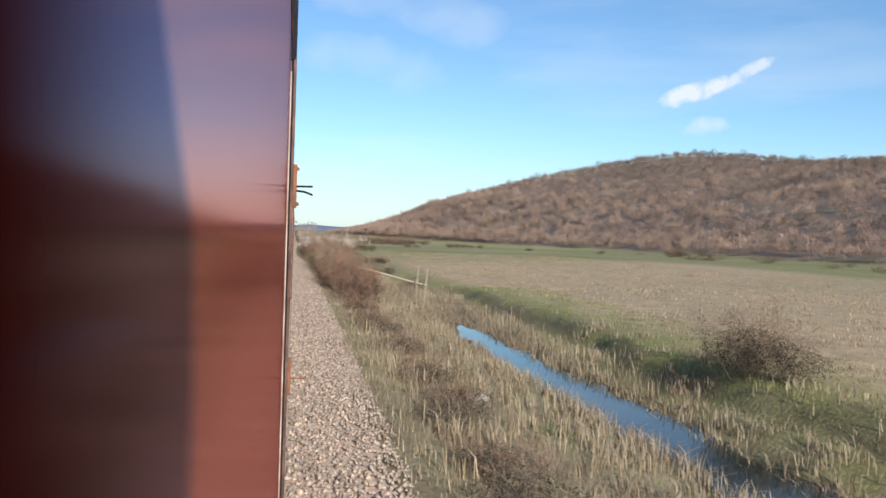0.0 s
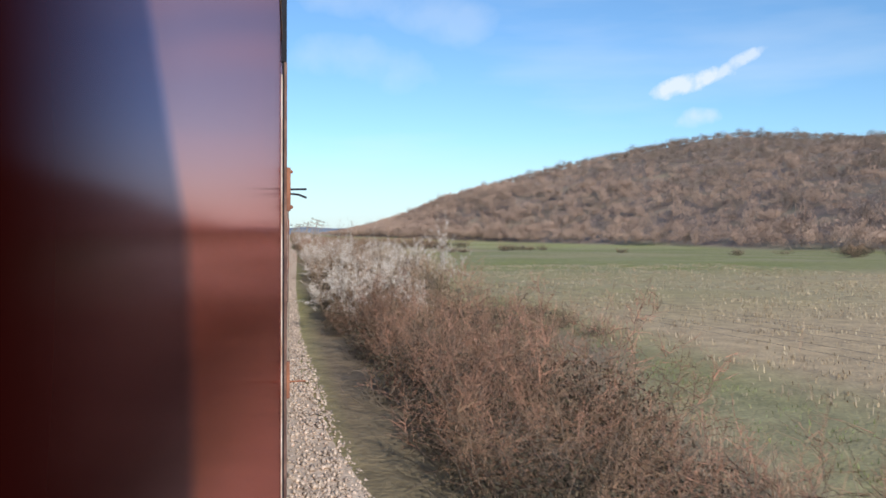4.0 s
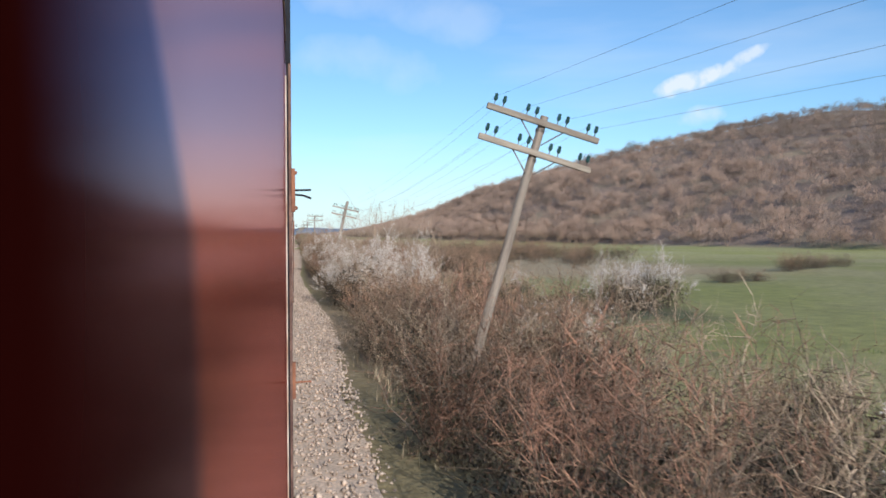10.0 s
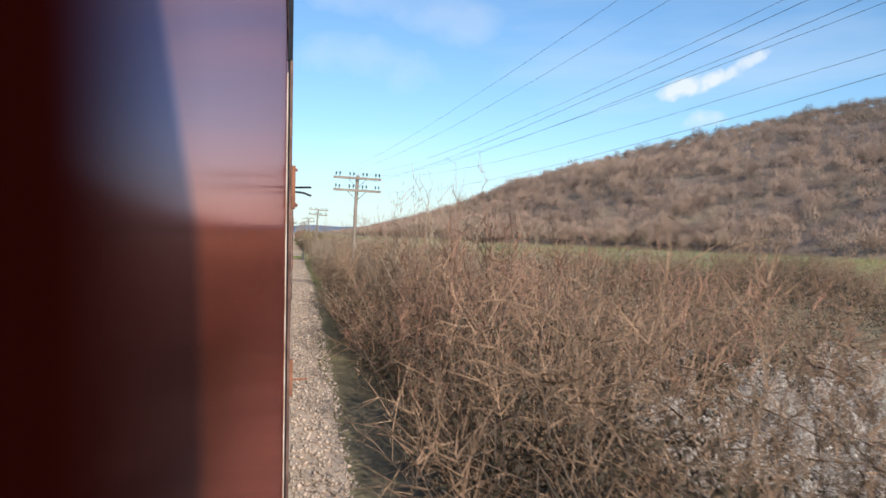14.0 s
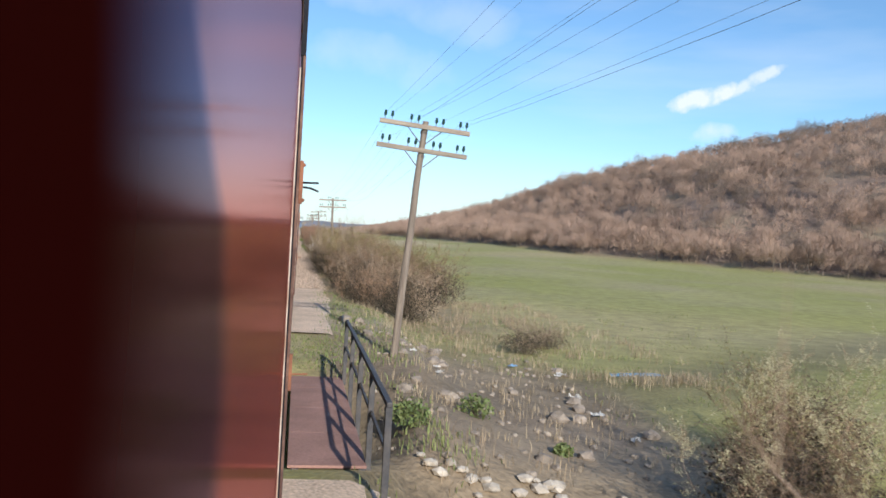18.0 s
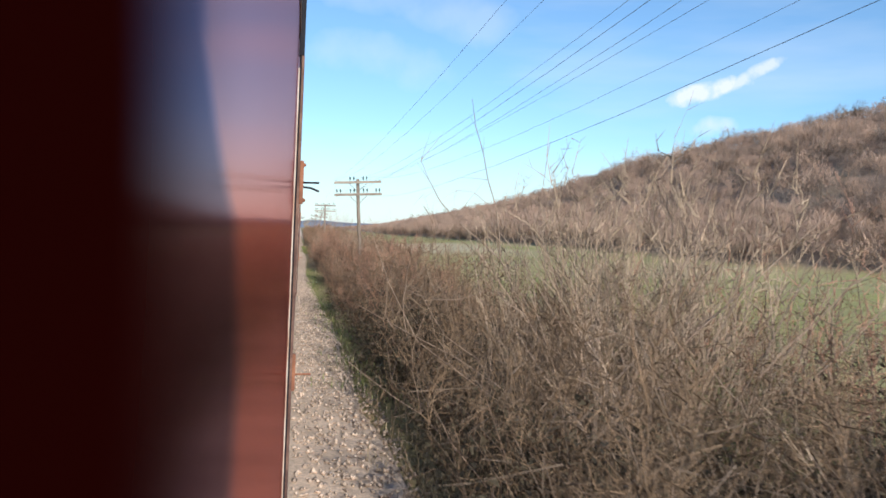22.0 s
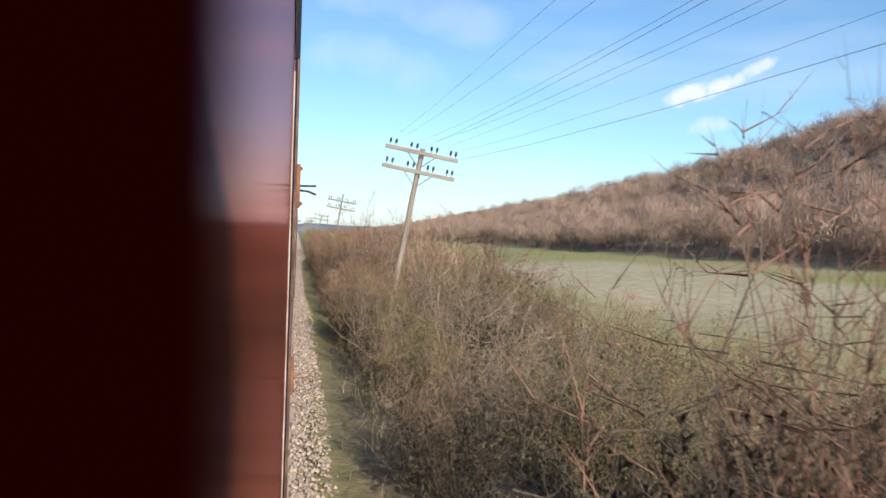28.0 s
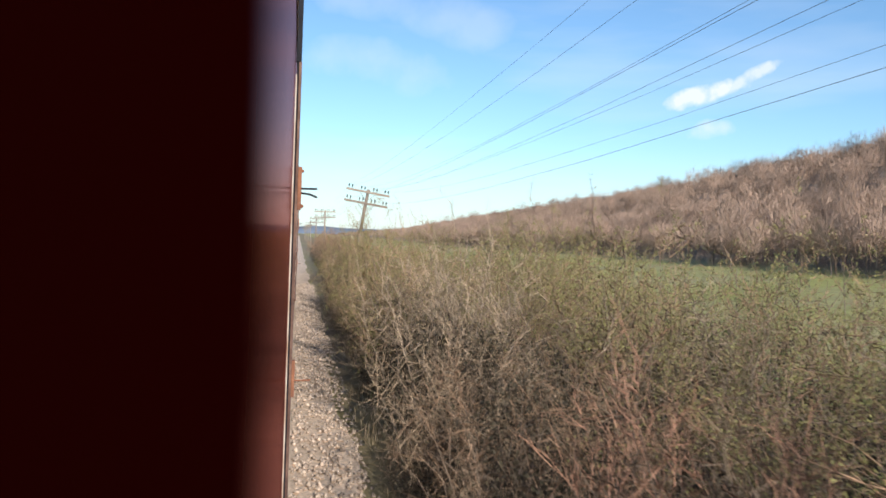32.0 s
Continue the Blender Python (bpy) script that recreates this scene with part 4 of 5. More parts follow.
# ================= plants: where they stand =================
# stretch of the line, nearest and farthest row, height, kinds
HEDGE = [
    (7, 40, 2.7, 3.9, 1.0, "red grey"),
    (38, 44, 2.6, 4.4, 2.2, "red brown"),
    (44, 49, 2.4, 3.5, 2.6, "red grey brown"),
    (49, 57, 2.3, 4.2, 3.2, "grey brown red"),
    (58, 72, 2.3, 4.6, 3.1, "grey brown"),
    (72, 92, 2.4, 4.6, 2.6, "brown grey red"),
    (92, 103, 2.3, 6.0, 3.5, "red brown red"),
    (103, 106.5, 2.3, 3.0, 3.2, "red white"),
    (106, 110, 2.2, 2.9, 3.4, "white grey"),
    (110, 115, 2.1, 3.8, 3.8, "white brown"),
    (107.5, 113, 4.6, 6.4, 2.1, "bramble red brown"),
    (115, 118, 7.4, 9.0, 1.0, "red brown"),
    (115, 124, 2.1, 6.4, 3.9, "white grey white brown"),
    (124, 142, 2.2, 8.0, 3.3, "white white brown"),
    (142, 149, 2.3, 3.4, 2.4, "white brown"),
    (146, 157, 4.6, 10.0, 2.9, "white"),
    (152, 160, 4.4, 8.4, 2.7, "red red brown"),
    (150, 160, 2.4, 4.2, 3.2, "red brown brown"),
    (161, 172, 2.4, 4.4, 2.9, "brown grey budding"),
    (172, 184, 2.5, 6.2, 2.8, "white cream cream"),
    (187, 200, 2.3, 5.6, 3.3, "red red brown"),
    (182, 200, 6.6, 9.4, 2.2, "budding brown leafy"),
    (187, 197, 7.6, 11.4, 2.2, "brown grey"),
    (200, 222, 2.4, 7.0, 3.5, "grey red brown"),
    (222, 233, 2.6, 6.0, 3.2, "red grey brown"),
    (233, 240, 2.6, 5.4, 3.8, "white"),
    (240, 247, 2.5, 7.0, 3.6, "brown grey red"),
    (247, 256, 2.3, 7.5, 3.7, "brown red"),
    (256, 275, 1.9, 4.4, 3.4, "umber white umber white"),
    (256, 275, 4.8, 7.5, 3.2, "white grey white umber white"),
    (275, 281, 2.3, 7.5, 4.0, "brown red brown"),
    (281, 288, 2.3, 3.6, 3.7, "brown red brown"),
    (288, 293, 2.2, 3.9, 4.0, "brown red"),
    (293, 300, 2.2, 9.0, 3.9, "red brown red"),
    (300, 322, 2.2, 7.5, 4.1, "brown grey red"),
    (322, 346, 2.5, 7.5, 3.8, "grey umber grey"),
    (347, 364, 2.7, 6.2, 4.4, "grey red grey brown"),
    (346, 363, 6.6, 9.0, 1.7, "red brown"),
    (347, 357, 8.2, 12.2, 2.6, "red brown red"),
    (406.5, 419, 5.6, 8.8, 4.3, "budding leafy umber"),
    (427, 440, 6.8, 9.0, 3.3, "brown grey"),
    (396, 412, 2.7, 5.4, 3.5, "brown grey umber"),
    (412, 440, 2.0, 6.6, 4.0, "grey umber budding"),
    (440, 459, 2.1, 6.4, 4.2, "umber leafy umber red"),
    (459, 470, 2.1, 4.4, 3.7, "red brown red"),
    (444, 452, 5.2, 8.6, 2.4, "leafy bramble umber"),
    (446, 461, 6.4, 10.4, 4.5, "red umber leafy"),
    (465, 477, 5.0, 7.4, 3.2, "red brown"),
    (470, 484, 2.1, 5.2, 3.6, "red brown brown"),
    (484, 494, 2.1, 4.6, 2.9, "red brown grey"),
    (494, 512, 1.9, 7.4, 3.9, "red brown grey"),
    (512, 535, 2.0, 6.6, 4.0, "grey brown brown"),
    (535, 565, 2.3, 9.4, 4.1, "umber red umber"),
    (566, 588, 6.6, 11.0, 2.9, "umber leafy red"),
    (568, 588, 1.6, 6.4, 3.2, "umber leafy budding grey"),
    (102, 124, 1.35, 1.6, 2.2, "brown grey"),
    (258, 276, 1.35, 1.5, 2.4, "brown"),
    (590, 640, 1.35, 1.5, 2.6, "red brown"),
    (588, 614, 2.3, 10.4, 4.3, "red brown brown red budding"),
    (614, 619, 1.9, 9.4, 4.5, "red brown red"),
    (619, 629, 1.9, 9.4, 4.4, "red brown red"),
    (629, 640, 1.9, 9.4, 4.5, "red brown red"),
    (640, 650, 1.7, 3.2, 3.8, "brown grey red"),
    (640, 650, 4.0, 9.4, 4.5, "budding grey leafy"),
    (650, 676, 1.8, 9.4, 4.4, "budding grey budding leafy"),
    (112, 124, 7.6, 13.4, 1.1, "red brown"),
    (642, 672, 1.4, 1.6, 1.9, "brown grey"),
    (484, 497, 5.2, 9.0, 2.4, "red brown bramble"),
    (350, 360, 6.8, 11.6, 1.5, "bramble red"),
    (553, 566, 9.8, 14.4, 3.7, "umber red brown"),
]
for y0, y1, x0, x1, high, kinds in HEDGE:
    kinds = kinds.split()
    y = y0 + 0.5
    i = 0
    while y < y1:
        x = x0 + 0.25 + rng.uniform(-0.25, 0.35)
        row = 0
        while x < x1 + 0.1:
            hgt = 1.05 * high * rng.uniform(0.72, 1.16) * (0.86 if row == 0 else 1.0) * (1 + 0.13 * math.sin(y * 0.55 + x) * math.sin(y * 0.23))
            hgt = min(hgt, 1.14 * high)
            shrub(kinds[(i + row) % len(kinds)] if rng.uniform() < 0.75 else kinds[rng.integers(len(kinds))], x, y + rng.uniform(-0.6, 0.6), hgt, wide=0.5 if x < 1.7 else 0.72 if x < 2.15 else 1.0, back=row > 1 or x > 6.8)
            x += rng.uniform(1.9, 2.4)
            row += 1
            i += 1
        y += rng.uniform(1.9, 2.4)

# the broad thicket farther from the line
THIN = [pattern("brown", 900 + j, 0.28) for j in range(4)]


def thicket(label, places):
    """Many far shrubs that nobody could count, as one thing."""
    pools = [[], [], []]
    for k, (x, y, high, wide) in enumerate(places):
        turn, s = rng.uniform(0, 6.28), high / 3.0
        c, n = math.cos(turn), math.sin(turn)
        m = np.array([[c * wide, -n * wide, 0], [n * wide, c * wide, 0], [0, 0, s]])
        for pool, (v, f) in zip(pools, THIN[k % 4]):
            pool.append((v @ m.T + np.array([x, y, land1(x, y) - 0.03]), f))
    ob = thing("thicket", label, "thicket", kind="stuff")
    for name, pool, mat in zip(("trunk", "crown", "dead_leaves"), pools, (STEM, THICKET_TWIG, CORE_SHADE)):
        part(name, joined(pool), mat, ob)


wild = [(rng.uniform(8.8, 20 if y < 300 else 42), y, rng.uniform(2.4, 3.5) + 0.8 * (y > 312), rng.uniform(1.1, 1.6)) for y in rng.uniform(286, 352, 120)]
wild += [(rng.uniform(8, 52), y, rng.uniform(3.5, 4.4), rng.uniform(1.5, 2.0)) for y in rng.uniform(322, 350, 80)]
thicket("broad leafless reddish-brown thicket spreading over the meadow", wild)
ahead = [(x, y + rng.uniform(-0.5, 0.5), rng.uniform(3.2, 4.4), 1.1) for y in np.arange(678, 745, 2.3) for x in (2.6, 4.6)]
thicket("leafless brown hedge far along the line", ahead)
far_off = [(rng.uniform(95, 150), rng.uniform(130, 260), rng.uniform(1.2, 2.2), rng.uniform(1.5, 2.6)) for k in range(22)]
thicket("low dark scrub along the far edge of the meadow", far_off)
# single plants that stand out
for kind, x, y, high in (
        ("grey", 12.0, 20.5, 2.5), ("brown", 13.0, 21.6, 2.3), ("grey", 12.6, 19.4, 2.0), ("brown", 8.8, 62, 1.2), ("grey", 9.5, 84, 1.6),
        ("white", 6.4, 121, 4.8), ("white", 6.8, 138, 3.5), ("white", 8.0, 143, 3.4),
        ("grey", 11.5, 183, 2.9), ("cream", 13.6, 185, 3.2), ("cream", 15.6, 187, 3.1), ("cream", 17.6, 189, 2.7), ("brown", 13.0, 188, 2.8),
        ("brown", 13, 201, 3.0), ("grey", 15.4, 203, 3.0), ("brown", 17, 213, 2.4), ("white", 16.4, 241.0, 2.8), ("white", 18.6, 241.6, 3.5), ("white", 20.2, 243.0, 3.1), ("cream", 11.4, 176.5, 1.9), ("grey", 11.8, 178.5, 2.2), ("cream", 11.6, 181.0, 2.4), ("cream", 12.2, 192.0, 2.6), ("grey", 11.6, 195.0, 2.6), ("grey", 13.0, 197.0, 2.4), ("leafy", 11.6, 238.6, 1.2), ("leafy", 13.2, 239.4, 1.4), ("leafy", 14.8, 240.2, 1.5), ("leafy", 12.6, 241.4, 1.3), ("leafy", 14.2, 242.4, 1.3), ("leafy", 16.2, 241.6, 1.5),
        ("red", 3.0, 47.2, 2.7), ("red", 3.6, 48.6, 2.7), ("brown", 3.2, 50.0, 2.8), ("red", 4.1, 50.2, 2.4), ("red", 2.7, 46.0, 2.4), ("red", 4.4, 48.2, 2.0), ("red", 4.3, 51.6, 2.5), ("brown", 4.1, 53.0, 2.7), ("white", 4.4, 287.2, 2.2), ("white", 6.0, 287.4, 2.2), ("white", 17.6, 244, 3.2), ("white", 19.2, 246, 3.0),
        ("brown", 8.4, 240, 4.0), ("brown", 9.8, 242, 4.1), ("grey", 10.6, 239, 3.6), ("white", 5.2, 287.5, 2.9), ("white", 6.5, 288.5, 3.0), ("white", 7.7, 290, 3.0), ("white", 5.9, 291.6, 2.4), ("white", 8.9, 290, 2.5), ("white", 9.4, 293, 2.6), ("white", 10.8, 294, 2.6),
        ("brown", 11.8, 359.5, 2.1), ("brown", 13.9, 361, 2.3), ("brown", 12.8, 357.5, 2.0), ("white", 4.1, 611.0, 3.8), ("white", 2.7, 168.5, 2.2), ("white", 3.3, 170.4, 2.4), ("white", 6.4, 205, 3.9), ("white", 7.8, 206, 3.9), ("white", 9.0, 207.5, 3.2),
        ("white", 7.2, 222, 2.9), ("grey", 11, 216, 2.0), ("white", 12, 245, 2.6), ("grey", 13, 262, 2.3),
        ("tall", 4.4, 247.5, 5.6), ("tall", 5.3, 249.5, 6.0), ("tall", 6.4, 251.5, 5.8), ("tall", 3.8, 250.5, 4.8), ("tall", 7.0, 248.5, 5.4),
        ("tall", 3.9, 300.5, 5.4), ("tall", 4.5, 302.2, 5.2), ("tall", 3.4, 301.8, 4.6),
        ("cream", 6.7, 370.4, 2.5), ("budding", 7.6, 371.8, 2.9), ("cream", 8.8, 373, 3.0), ("cream", 9.9, 374.6, 2.8), ("brown", 7.4, 370.8, 2.4), ("budding", 8.2, 369.6, 2.3), ("cream", 8.4, 134, 3.6), ("budding", 9.2, 136, 3.3),
        ("grey", 8.2, 389, 1.6), ("grey", 9.6, 391, 1.4),
        ("tall", 6.0, 446, 4.4), ("tall", 4.4, 449, 4.2), 
        ("tall", 4.4, 589, 5.0), ("tall", 4.5, 641, 4.8), ("tall", 5.2, 452, 4.9), ("tall", 4.0, 450, 4.6), ("tall", 6.1, 454, 4.8), ("tall", 3.6, 453, 4.4), ("tall", 4.8, 548.5, 6.2), ("tall", 3.3, 246.5, 4.6), ("tall", 2.9, 300.0, 4.6), ("tall", 3.9, 303.5, 5.0)):
    shrub(kind, x, y, high)
# brambles, some added to darken hollows where the hedge is shaded
for kind, x, y, high, wide in (("bramble", 9.2, 352.0, 2.4, 1.1), ("bramble", 10.8, 353.5, 2.6, 1.2), ("bramble", 8.0, 350.5, 2.0, 1.0), ("bramble", 12.4, 355.5, 2.5, 1.2),
                               ("bramble", 12.5, 240.0, 1.4, 1.3), ("bramble", 15.0, 241.5, 1.5, 1.4), ("bramble", 17.6, 242.0, 1.4, 1.3), ("bramble", 8.4, 190.5, 2.0, 1.1), ("bramble", 10.2, 192.5, 2.2, 1.2), ("bramble", 9.4, 195.0, 2.2, 1.2),
                               ("bramble", 10.2, 181.0, 1.3, 1.1), ("bramble", 10.4, 185.0, 1.6, 1.2), ("bramble", 10.3, 189.0, 1.6, 1.2), ("bramble", 5.6, 446.5, 2.0, 1.0), ("bramble", 7.2, 448.5, 2.4, 1.1), ("bramble", 8.6, 450.0, 2.4, 1.1),
                               ("bramble", 3.6, 546.8, 2.2, 1.1), ("bramble", 4.9, 547.6, 2.5, 1.1), ("bramble", 6.3, 549.0, 2.6, 1.1), ("bramble", 4.2, 549.6, 2.8, 1.1), ("bramble", 5.4, 551.4, 2.9, 1.1), ("bramble", 3.2, 551.8, 2.6, 1.0), ("bramble", 7.6, 552.0, 2.8, 1.1), ("bramble", 3.8, 566.4, 2.2, 1.0), ("bramble", 5.0, 567.2, 2.2, 1.0), ("bramble", 4.6, 486.8, 2.0, 1.0), ("bramble", 3.6, 488.0, 2.2, 1.0), ("bramble", 7.4, 568.8, 2.4, 1.1), ("bramble", 8.8, 570.6, 2.6, 1.1), ("bramble", 6.2, 567.8, 2.2, 1.0), ("bramble", 10.2, 572.6, 2.4, 1.1),
                               ("bramble", 3.4, 126.6, 2.0, 0.9), ("bramble", 4.8, 266.4, 1.9, 1.0), ("bramble", 3.8, 265.4, 1.7, 0.9), ("bramble", 3.2, 107.6, 1.8, 0.9), ("bramble", 4.4, 108.4, 1.6, 0.9), ("bramble", 6.2, 466.5, 1.6, 1.1), ("bramble", 7.6, 468.5, 1.5, 1.1),
                               ("bramble", 2.5, 648.0, 2.4, 0.8), ("bramble", 2.7, 650.2, 2.6, 0.8), ("bramble", 7.6, 649.0, 2.6, 1.1), ("bramble", 9.0, 651.0, 2.6, 1.1),
                               ("tall", 4.9, 450.6, 5.0, 1.3), ("tall", 5.6, 452.8, 5.2, 1.3), ("tall", 4.5, 453.4, 4.8, 1.2), ("tall", 6.4, 451.2, 5.0, 1.2), ("tall", 5.0, 455.0, 5.2, 1.2), ("tall", 5.4, 451.8, 5.5, 1.3), ("tall", 6.6, 453.6, 5.6, 1.3), ("tall", 7.2, 455.2, 5.4, 1.3), ("leafy", 5.8, 449.8, 3.4, 0.9), ("leafy", 5.0, 450.4, 3.2, 0.9),
                               ("tall", 4.0, 248.8, 5.0, 1.4), ("tall", 4.9, 247.2, 5.4, 1.4), ("brown", 1.75, 583.0, 2.8, 0.5), ("brown", 1.9, 581.8, 2.7, 0.5), ("red", 1.75, 623.0, 2.8, 0.5), ("red", 1.9, 621.6, 2.7, 0.5), ("white", 1.75, 431.0, 2.6, 0.6),
                               ("brown", 2.0, 584.1, 2.9, 0.8), ("red", 1.65, 583.3, 2.7, 0.7), ("brown", 2.25, 583.2, 2.8, 0.8), ("red", 2.0, 624.2, 3.0, 0.8), ("red", 1.7, 623.5, 2.8, 0.7), ("brown", 2.25, 623.0, 2.8, 0.8)):
    shrub(kind, x, y, high, wide)

# ================= telegraph line =================
# base x, y, x and z of the upper arm's middle, length of pole above the upper arm
POLES = [
    (2.98, 215.1, 4.59, 5.05, 0.15), (3.0, 269.7, 4.26, 5.10, 0.66), (2.70, 319.5, 2.95, 5.55, 0.15), (2.45, 380.3, 2.90, 5.60, 0.15),
    (2.80, 429.4, 2.63, 5.33, 0.15), (3.02, 479.9, 2.62, 5.22, 0.15), (2.65, 530.6, 2.57, 5.36, 0.15), (2.66, 585.0, 3.63, 5.43, 0.15),
    (2.50, 625.0, 3.34, 5.32, 0.60), (2.60, 682.7, 3.43, 5.18, 0.15), (2.80, 729.0, 2.7, 5.3, 0.15), (2.75, 780.0, 2.9, 5.4, 0.15),
    (2.80, 831.0, 2.6, 5.3, 0.15), (2.80, 882.0, 2.8, 5.3, 0.15), (2.80, 933.0, 2.8, 5.3, 0.15), (2.80, 984.0, 2.8, 5.3, 0.15),
    (2.80, 1036.0, 2.8, 5.3, 0.15)]
PINS = (-1.00, -0.83, -0.36, -0.18, 0.26, 0.43, 0.86, 1.02)
ARM_DROP = 0.58


def insulator_mesh():
    bm = bmesh.new()
    for z0, z1, r0, r1 in ((0.075, 0.10, 0.020, 0.036), (0.10, 0.145, 0.036, 0.040), (0.145, 0.175, 0.040, 0.026), (0.175, 0.20, 0.030, 0.034), (0.20, 0.215, 0.034, 0.018)):
        bmesh.ops.create_cone(bm, cap_ends=True, segments=10, radius1=r0, radius2=r1, depth=z1 - z0, matrix=Matrix.Translation((0, 0, (z0 + z1) / 2)))
    me = bpy.data.meshes.new("insulator")
    bm.to_mesh(me)
    bm.free()
    me.materials.append(GLASS_INS)
    return me


def pin_mesh():
    bm = rodded((0, 0, -0.02), (0, 0, 0.09), 0.009, sides=6)
    me = bpy.data.meshes.new("pin")
    bm.to_mesh(me)
    bm.free()
    me.materials.append(STEEL)
    return me


INSULATOR, PIN = insulator_mesh(), pin_mesh()


def pole_post(length, top, stout=1.0):
    """A tapering, slightly crooked round post."""
    bm = bmesh.new()
    n, rows = 12, 9
    rings = []
    for j in range(rows):
        t = j / (rows - 1)
        z = -0.5 + t * (length + 0.5 + top)
        r = (0.122 - 0.03 * t) * stout
        rings.append([bm.verts.new((r * math.cos(a) * (1 + 0.04 * math.sin(3 * a + j)) + 0.012 * math.sin(j * 1.7), r * math.sin(a) + 0.012 * math.cos(j * 1.3), z))
                      for a in (2 * math.pi * k / n for k in range(n))])
    for a, b in zip(rings, rings[1:]):
        for k in range(n):
            bm.faces.new((a[k], a[(k + 1) % n], b[(k + 1) % n], b[k]))
    bm.faces.new(rings[-1])
    bm.faces.new(list(reversed(rings[0])))
    return bm


def telegraph_pole(length, top, label, missing=(), stout=1.0, timber=None):
    """Post, two cross arms with braces, pins and insulators; local z along the post, arms along x."""
    p = thing("telegraph_pole", label, "telegraph pole", "poles of the telegraph line")
    part("post", pole_post(length, top, stout), timber or WOOD_POLE, p, "grey weathered round timber post")
    for row, z in enumerate((length, length - ARM_DROP)):
        arm = part("cross_arm", boxed(-1.12, 1.12, -0.15, -0.065, z - 0.055, z + 0.055, bevel=0.008), timber or WOOD_ARM, p, "weathered timber cross arm")
        for s in (-1, 1):
            part("brace", rodded((0.07 * s, -0.09, z - 0.40), (0.42 * s, -0.075, z - 0.05), 0.012, sides=6), STEEL, arm)
        part("band", rodded((0, 0, z - 0.16), (0, 0, z - 0.10), 0.108 * stout, sides=12), STEEL, arm)
        for i, x in enumerate(PINS):
            o = new("pin", PIN)
            o.parent, o.location = arm, (x, -0.107, z + 0.055)
            if (row, i) not in missing:
                o = new("insulator", INSULATOR)
                o.parent, o.location = arm, (x, -0.107, z + 0.055)
    return p


def pole_pose(bx_, y, ax, az):
    up = Vector((ax - bx_, 0, az - land1(bx_, y)))
    side = Vector((up.z, 0, -up.x)).normalized()
    m = Matrix((side, Vector((0, 1, 0)), up.normalized())).transposed().to_4x4()
    return Matrix.Translation((bx_, y, land1(bx_, y))) @ m, up.length


wire_ends = []
for i, (bx_, y, ax, az, top) in enumerate(POLES):
    m, length = pole_pose(bx_, y, ax, az)
    lean = ax - bx_
    label = ("leaning weathered telegraph pole with two insulator arms" if lean > 0.7 else "upright weathered telegraph pole with two insulator arms")
    p = telegraph_pole(length, top, label, missing={(0, 0), (0, 1), (0, 6), (0, 7)} if i in (4, 5) else set(), stout=1.2 if i == 1 else 0.62 if i == 8 else 0.82)
    p.matrix_world = m
    ends = []
    for z in (length, length - ARM_DROP):
        ends += [m @ Vector((x, -0.107, z + 0.21)) for x in PINS]
    wire_ends.append(ends)

STRUNG = (0, 1, 2, 3, 5, 6, 9, 11)
for w in STRUNG:
    pts = []
    for i in range(len(POLES) - 1):
        a, b = wire_ends[i][w], wire_ends[i + 1][w]
        for k in range(12):
            t = k / 12
            q = a.lerp(b, t)
            pts.append((q.x, q.y, q.z - (0.55 + 0.16 * (w % 4)) * 4 * t * (1 - t)))
    pts.append(tuple(wire_ends[-1][w]))
    cu = bpy.data.curves.new("telegraph_wire", "CURVE")
    cu.dimensions, cu.bevel_depth, cu.bevel_resolution = "3D", 0.002, 0
    sp = cu.splines.new("POLY")
    sp.points.add(len(pts) - 1)
    for q, c in zip(sp.points, pts):
        q.co = (*c, 1)
    cu.materials.append(WIRE)
    tagged(new("telegraph_wire", cu), "thin sagging telegraph wire strung from pole to pole", "wire", "wires of the telegraph line")

# the slack wires of the stretch where a pole fell, hanging down into the hedge
behind = telegraph_pole(6.2, 0.15, "upright weathered telegraph pole beside the water ditch", stout=0.82)
behind.matrix_world = Matrix.Translation((8.6, -24.0, land1(8.6, -24.0)))
for w in (0, 2, 5, 7, 14):
    arm_z = 6.2 - (ARM_DROP if w > 7 else 0) + 0.21 + land1(8.6, -24.0)
    pts = [(8.6 + PINS[w % 8], -24.107, arm_z)]
    low = Vector((6.2 + 0.1 * w, 115.0 + w, 1.0))
    for a, b, sag in ((Vector(pts[0]), low, 0.15), (low, wire_ends[0][w], 0.3)):
        pts += [tuple(a.lerp(b, k / 16) - Vector((0, 0, sag * 4 * k / 16 * (1 - k / 16)))) for k in range(1, 17)]
    cu = bpy.data.curves.new("telegraph_wire", "CURVE")
    cu.dimensions, cu.bevel_depth, cu.bevel_resolution = "3D", 0.002, 0
    sp = cu.splines.new("POLY")
    sp.points.add(len(pts) - 1)
    for q, c in zip(sp.points, pts):
        q.co = (*c, 1)
    cu.materials.append(WIRE)
    tagged(new("telegraph_wire", cu), "slack telegraph wire hanging down into the hedge", "wire", "wires of the telegraph line")

# the fallen pole of the first stretch
fallen = telegraph_pole(4.08, 0.12, "fallen telegraph pole lying in reeds, bare arms upright", missing={(r, i) for r in (0, 1) for i in range(8)}, timber=PALE_POLE, stout=0.54)
tail, head = Vector((4.45, 52.24, 0.74)), Vector((8.05, 50.5, -0.10))
axis = (head - tail).normalized()
side_ = Vector((-0.15, -0.40, 1.0))
side_ = (side_ - axis * side_.dot(axis)).normalized()
fallen.matrix_world = Matrix.Translation(tail) @ Matrix((side_, axis.cross(side_), axis)).transposed().to_4x4()

